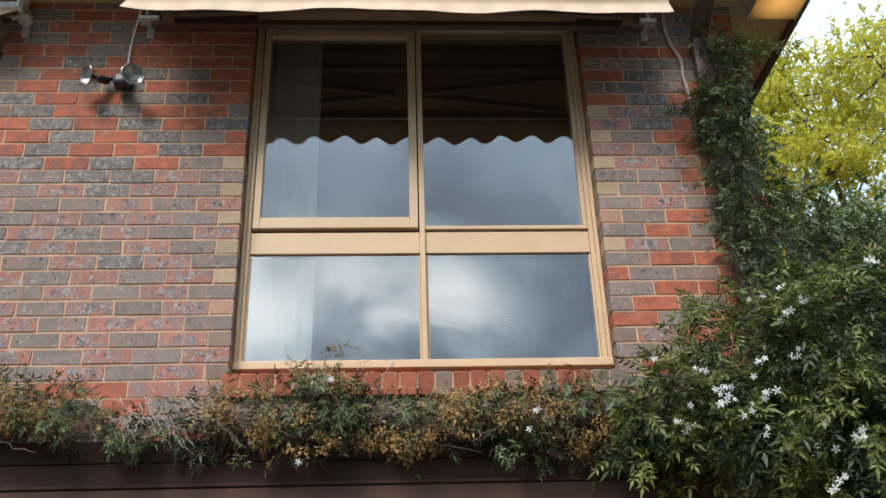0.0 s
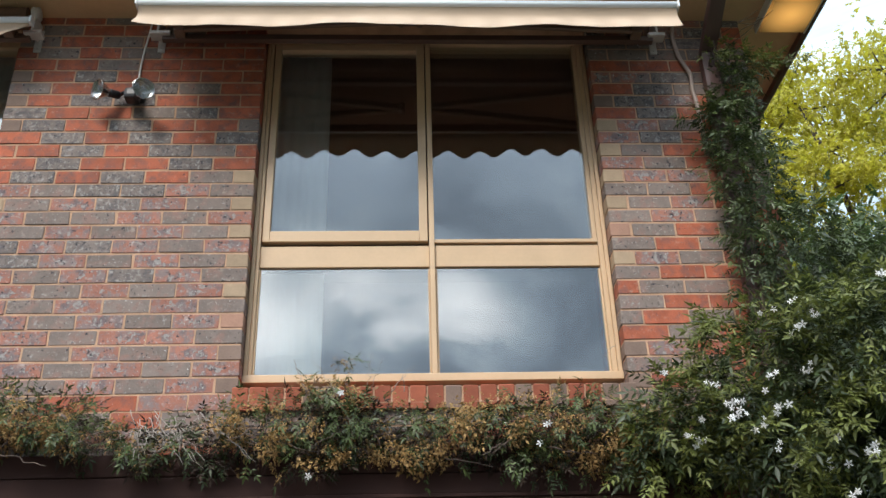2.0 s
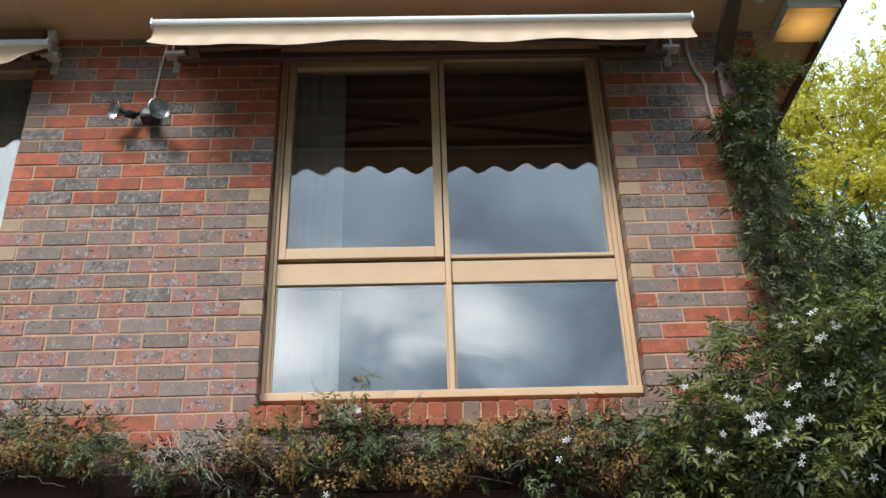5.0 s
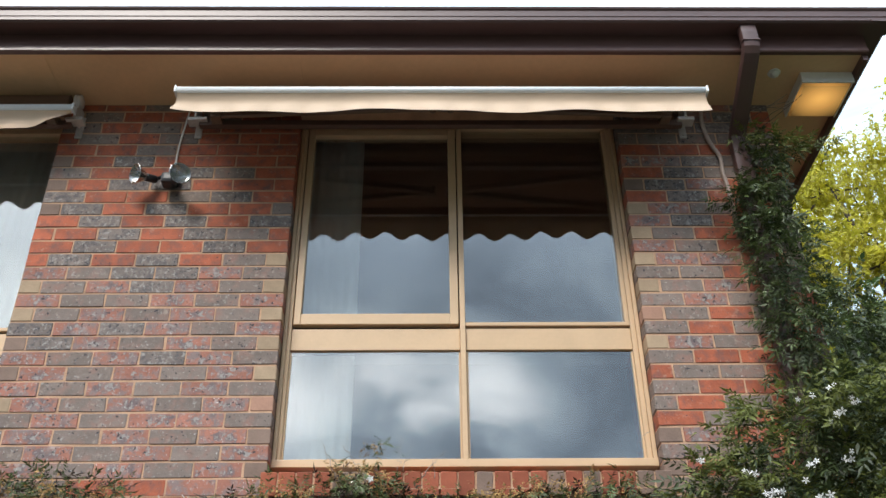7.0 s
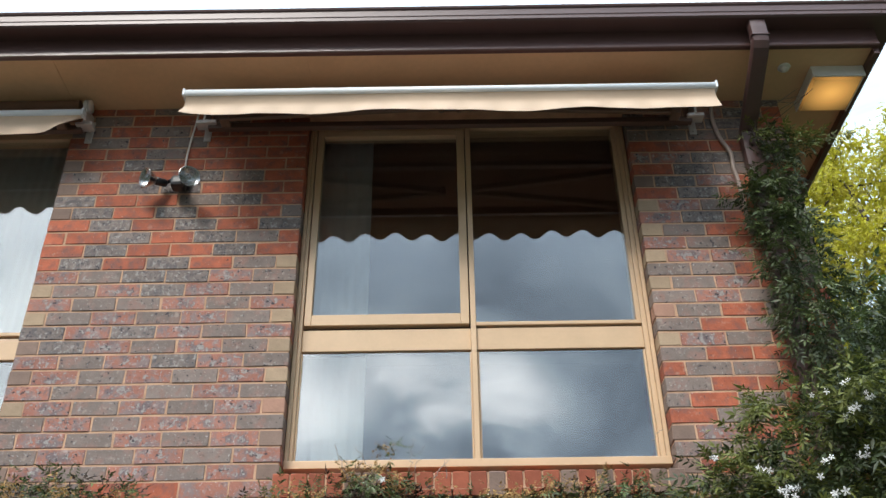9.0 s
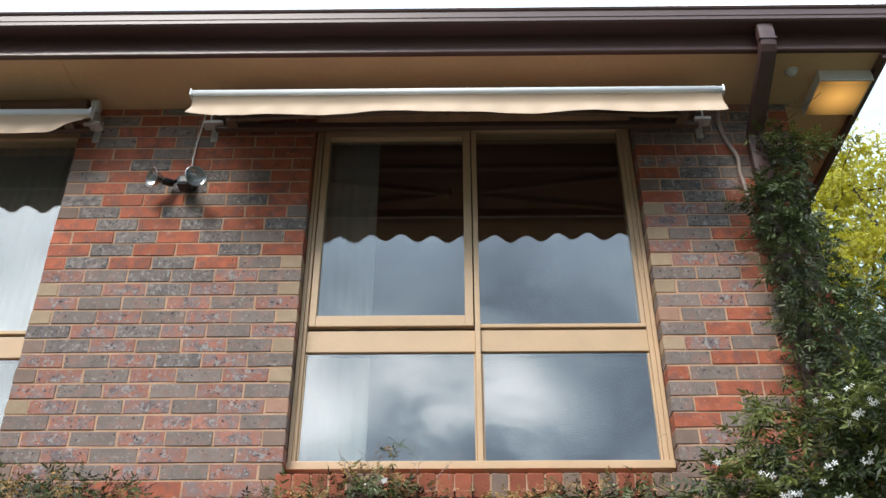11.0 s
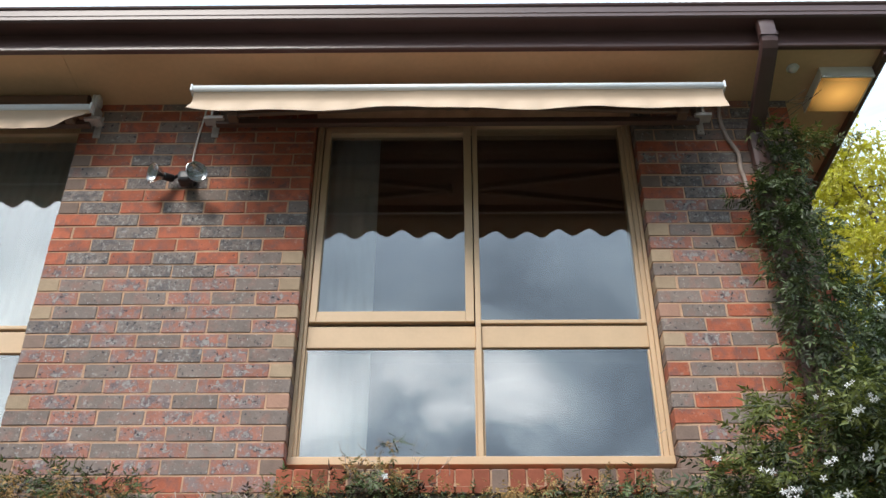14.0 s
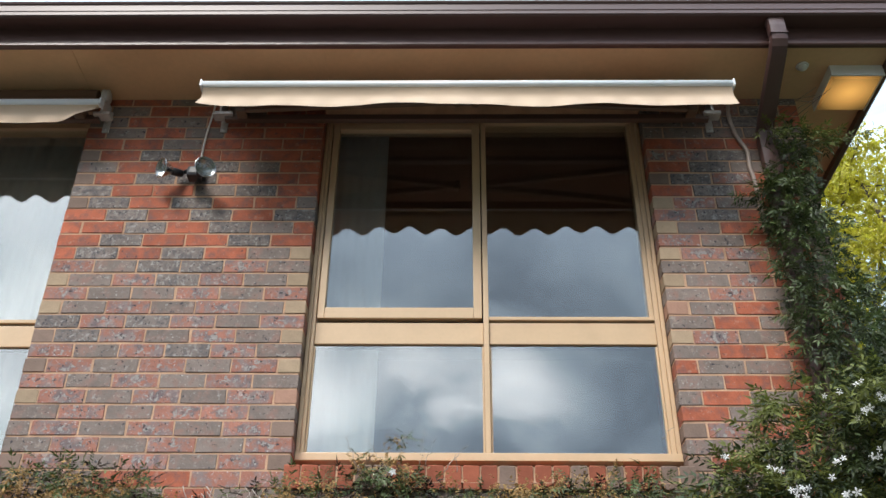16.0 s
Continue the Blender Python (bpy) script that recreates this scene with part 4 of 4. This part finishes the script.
for x, z, n in FLOWERS:
    for k in range(n):
        fx, fz = x + rf.uniform(-0.02, 0.02) * min(1.8, 0.4 + n * 0.25), z + rf.uniform(-0.02, 0.02)
        fy = front_y(fx, fz)
        if fy is None:
            continue
        parent, off = (jb, Vector((2.75, -0.3, 0))) if fx > 1.8 else (vb, Vector((0, -0.1, 2.7)))
        ob = new("flower", fm)
        ob.parent = parent
        tw = Vector((rf.uniform(-0.6, 0.6), -1, rf.uniform(-0.7, 0.4))).normalized()
        ob.matrix_basis = Matrix.Translation(Vector((fx, fy - (0.075 if fx > 1.8 else 0.045), fz)) - off) @ tw.to_track_quat("Z", "Y").to_matrix().to_4x4() @ Matrix.Rotation(rf.uniform(0, 6), 4, "Z") @ Matrix.Scale(rf.uniform(0.8, 1.2), 4)


# ---- trees ----
def tree(name, label, at, crown, clumps, per, size, material, seed, puff, r0):
    """A trunk with limbs that reach into a crown of leafy clumps; crown = (dx, dy, z, rx, ry, rz) round the foot."""
    rng = random.Random(seed)
    gen = np.random.default_rng(seed)
    t = thing(name, label, "tree", at)
    cx, cy, cz, rx, ry, rz = crown
    fork = cz - rz * 0.75
    centres = []
    while len(centres) < clumps:
        v = Vector((rng.gauss(0, 1), rng.gauss(0, 1), rng.gauss(0, 1))).normalized() * rng.uniform(0.35, 1.0) ** 0.6
        bulge = 1 + 0.22 * noise.noise(v * 2.3 + Vector((seed, 0, 0)))
        centres.append(Vector((cx + v.x * rx * bulge, cy + v.y * ry * bulge, cz + v.z * rz * bulge)))
    bm = B()
    tube(bm, [(0, 0, 0), (0.06, 0.02, fork * 0.4), (-0.04, 0.03, fork * 0.75), (cx * 0.3, cy * 0.3, fork)], r0, r0 * 0.7, sides=10)
    part("trunk", bm, bark, t, "dark rough bark trunk")
    bm = B()
    hubs = []
    for k in range(7):
        a = 2 * math.pi * k / 7 + rng.uniform(-0.3, 0.3)
        e = Vector((cx + math.cos(a) * rx * 0.45, cy + math.sin(a) * ry * 0.45, cz + rng.uniform(-0.25, 0.5) * rz))
        s0 = Vector((cx * 0.3, cy * 0.3, fork))
        m = s0.lerp(e, 0.5) + Vector((0, 0, -0.12 * rz)) + Vector((rng.uniform(-0.1, 0.1), rng.uniform(-0.1, 0.1), 0)) * rx
        pts = [s0, s0.lerp(m, 0.6), m.lerp(e, 0.3), e]
        part("limb", tube(B(), pts, r0 * 0.5, r0 * 0.2, sides=6), bark, t)
        hubs.extend(pts[1:])
    for c in centres:
        h = min(hubs, key=lambda q: (q - c).length)
        m = h.lerp(c, 0.5) + Vector((rng.uniform(-1, 1), rng.uniform(-1, 1), rng.uniform(-1, 0.5))) * 0.1 * (h - c).length
        tube(bm, [h, m, c], r0 * 0.14, r0 * 0.04, sides=5)
        hubs.append(m)
    part("twig_mass", bm, bark, t, "dark spreading twigs")["kind"] = "stuff"
    cs = np.array([tuple(c) for c in centres])
    pick = np.repeat(np.arange(clumps), per)
    scale_c = np.array([rng.uniform(0.7, 1.3) for _ in centres])[pick][:, None]
    pts = cs[pick] + gen.normal(0, 1, (len(pick), 3)) * np.array((puff, puff, puff * 0.34)) * scale_c
    d = gen.normal(0, 0.6, (len(pick), 3)) + np.array((0, 0, -0.25))
    pts[:, 2] += 0.10 * np.sin(pts[:, 0] * 5.0 + pts[:, 1] * 3.0)
    scatter("crown", pts, d, size, rob, material, seed, t, "loose leafy crown", 0.4)
    return t


rob = [sprig(3, 0.19, 0.3, 0.25), sprig(2, 0.21, 0.5, 0.25)]
tree("golden_tree", "tall tree with bright yellow green spring leaves", (7.8, 7.4, 0), (0.0, 0.0, 8.15, 3.1, 2.2, 3.55), 230, 145, 0.1, leaf_gold, 7, 0.26, 0.16)
tree("green_tree", "dense green shrubby tree beside the house", (5.1, 2.4, 0), (0.15, 0.0, 3.6, 1.8, 1.3, 2.0), 150, 110, 0.1, leaf_shrub, 9, 0.22, 0.09)

# ---- sill bricks ----
rs = random.Random(41)


def brick_mesh(w, d, h, seed, material):
    r = random.Random(seed)
    bm = B()
    bmesh.ops.create_cube(bm, size=1, matrix=Matrix.Diagonal((w, d, h, 1)))
    bmesh.ops.bevel(bm, geom=list(bm.edges), offset=0.0028, segments=1, affect="EDGES")
    for v in bm.verts:
        v.co.x += r.uniform(-0.0026, 0.0026)
        v.co.y += r.uniform(-0.001, 0.001)
        v.co.z += r.uniform(-0.0022, 0.0022)
    return finish("brick", bm, material)


MESH = {}


def brick_of(kind, w, d, h):
    key = (kind, round(w, 3), round(d, 3), round(h, 3), rs.randrange(5))
    if key not in MESH:
        MESH[key] = brick_mesh(w, d, h, int(key[1] * 1000) + 7 * key[4], brick_mats[kind])
    return MESH[key]


for x0, nm in ((0.0, "sill_1"), (LEFT_W, "sill_2")):
    bm = B()
    box(bm, x0 - 0.021, x0 + OPEN_W + 0.021, -0.0325, 0.16, 3.098, 3.178)
    sill = structure(nm, bm, mortar, "sloping orange brick-on-edge window sill", "sill")
    for i in range(23):
        x = x0 - 0.024 + 0.086 * (i + 0.5)
        ob = new("brick", brick_of("B" if rs.random() < 0.3 else "S", 0.0765, 0.2, 0.112))
        ob.parent = sill
        ob.matrix_basis = pose(x, 0.062, 3.14 + rs.uniform(-0.001, 0.001), 9, 0, 0)

# ---- wall bricks ----
PIER = {0: "BPGPGPB", 1: "GPGPGP", 2: "GPGPGPB", 3: "GPGPPG", 4: "CPGPGPT", 5: "PGPGPG", 6: "BPGPGPC", 7: "PGPFPG", 8: "BFPGPGC", 9: "FPFPGP",
        10: "CGPGPGC", 11: "PGGPGP", 12: "CGPFPGC", 13: "PGFFPG", 14: "RFRFRGC", 15: "RFRRFR", 16: "RRFRFGR", 17: "RFRFRF", 18: "BFRFRRG",
        19: "FRRGFR", 20: "BRFFRRR", 21: "GRRFGR", 22: "BRFRRRR", 23: "RRGRRR", 24: "RGRGRRR", 25: "GRGRRR", 26: "RGRRGRR", 27: "RRGRRG"}
END = {0: "BRGRB", 1: "GGRG", 2: "BPRRB", 3: "RGRG", 4: "GRGRB", 5: "GRRG", 6: "RGGRB", 7: "GRRG", 8: "CPGRB", 9: "GRGR", 10: "TGRGB", 11: "GPGR",
       12: "CGPRB", 13: "GGRG", 14: "CPPRB", 15: "PGRG", 16: "CGRGB", 17: "PFRG", 18: "CPGRB", 19: "RFRG", 20: "BFPRG", 21: "RFGR"}


def lay(x0, count, k, kinds, sink):
    """One course of a pier count bricks long from x0, as rows of (centre, length, height, kind)."""
    x, i = x0, 0
    lens = [0.23] * count if k % 2 else [0.11] + [0.23] * (count - 1) + [0.11]
    for ln in lens:
        kind = kinds[i] if kinds else rs.choice("RRGPGF")
        sink.append((x + ln / 2, BASE + k * COURSE + COURSE / 2, ln, kind))
        x += ln + 0.01
        i += 1


near, rest = [], []
top = 28
for k in range(0, top):
    lay(-1.43, 6, k, PIER.get(k), near if k < 27 else rest)
    lay(OPEN_W, 4, k, END.get(k), near if k < 25 else rest)
    lay(WEST, 6, k, None, rest)
for k in range(-36, 0):
    lay(WEST, 32, k, None, rest)
for k in (27,):
    lay(0.0, 8, k, None, rest)
    lay(LEFT_W, 8, k, None, rest)
for x, z, ln, kind in near:
    if z + 0.04 > 5.54:
        continue
    ob = new("brick", brick_of(kind, ln, 0.1, 0.076))
    ob.parent = wall_front
    ob.matrix_basis = pose(x + rs.uniform(-0.0015, 0.0015), 0.05 + rs.uniform(-0.002, 0.0015), z + rs.uniform(-0.0012, 0.0012),
                           rs.uniform(-0.3, 0.3), rs.uniform(-0.25, 0.25), rs.uniform(-0.4, 0.4))
for kind in sorted({r[3] for r in rest}):
    bm = B()
    for x, z, ln, kd in rest:
        if kd == kind and z + 0.04 < 5.6:
            zt = min(z + 0.038, 5.538)
            box(bm, x - ln / 2, x + ln / 2, rs.uniform(-0.0015, 0.0015), 0.1, z - 0.038, zt)
    ob = part("bricks", bm, brick_mats[kind], wall_front)
    ob["kind"] = "stuff"
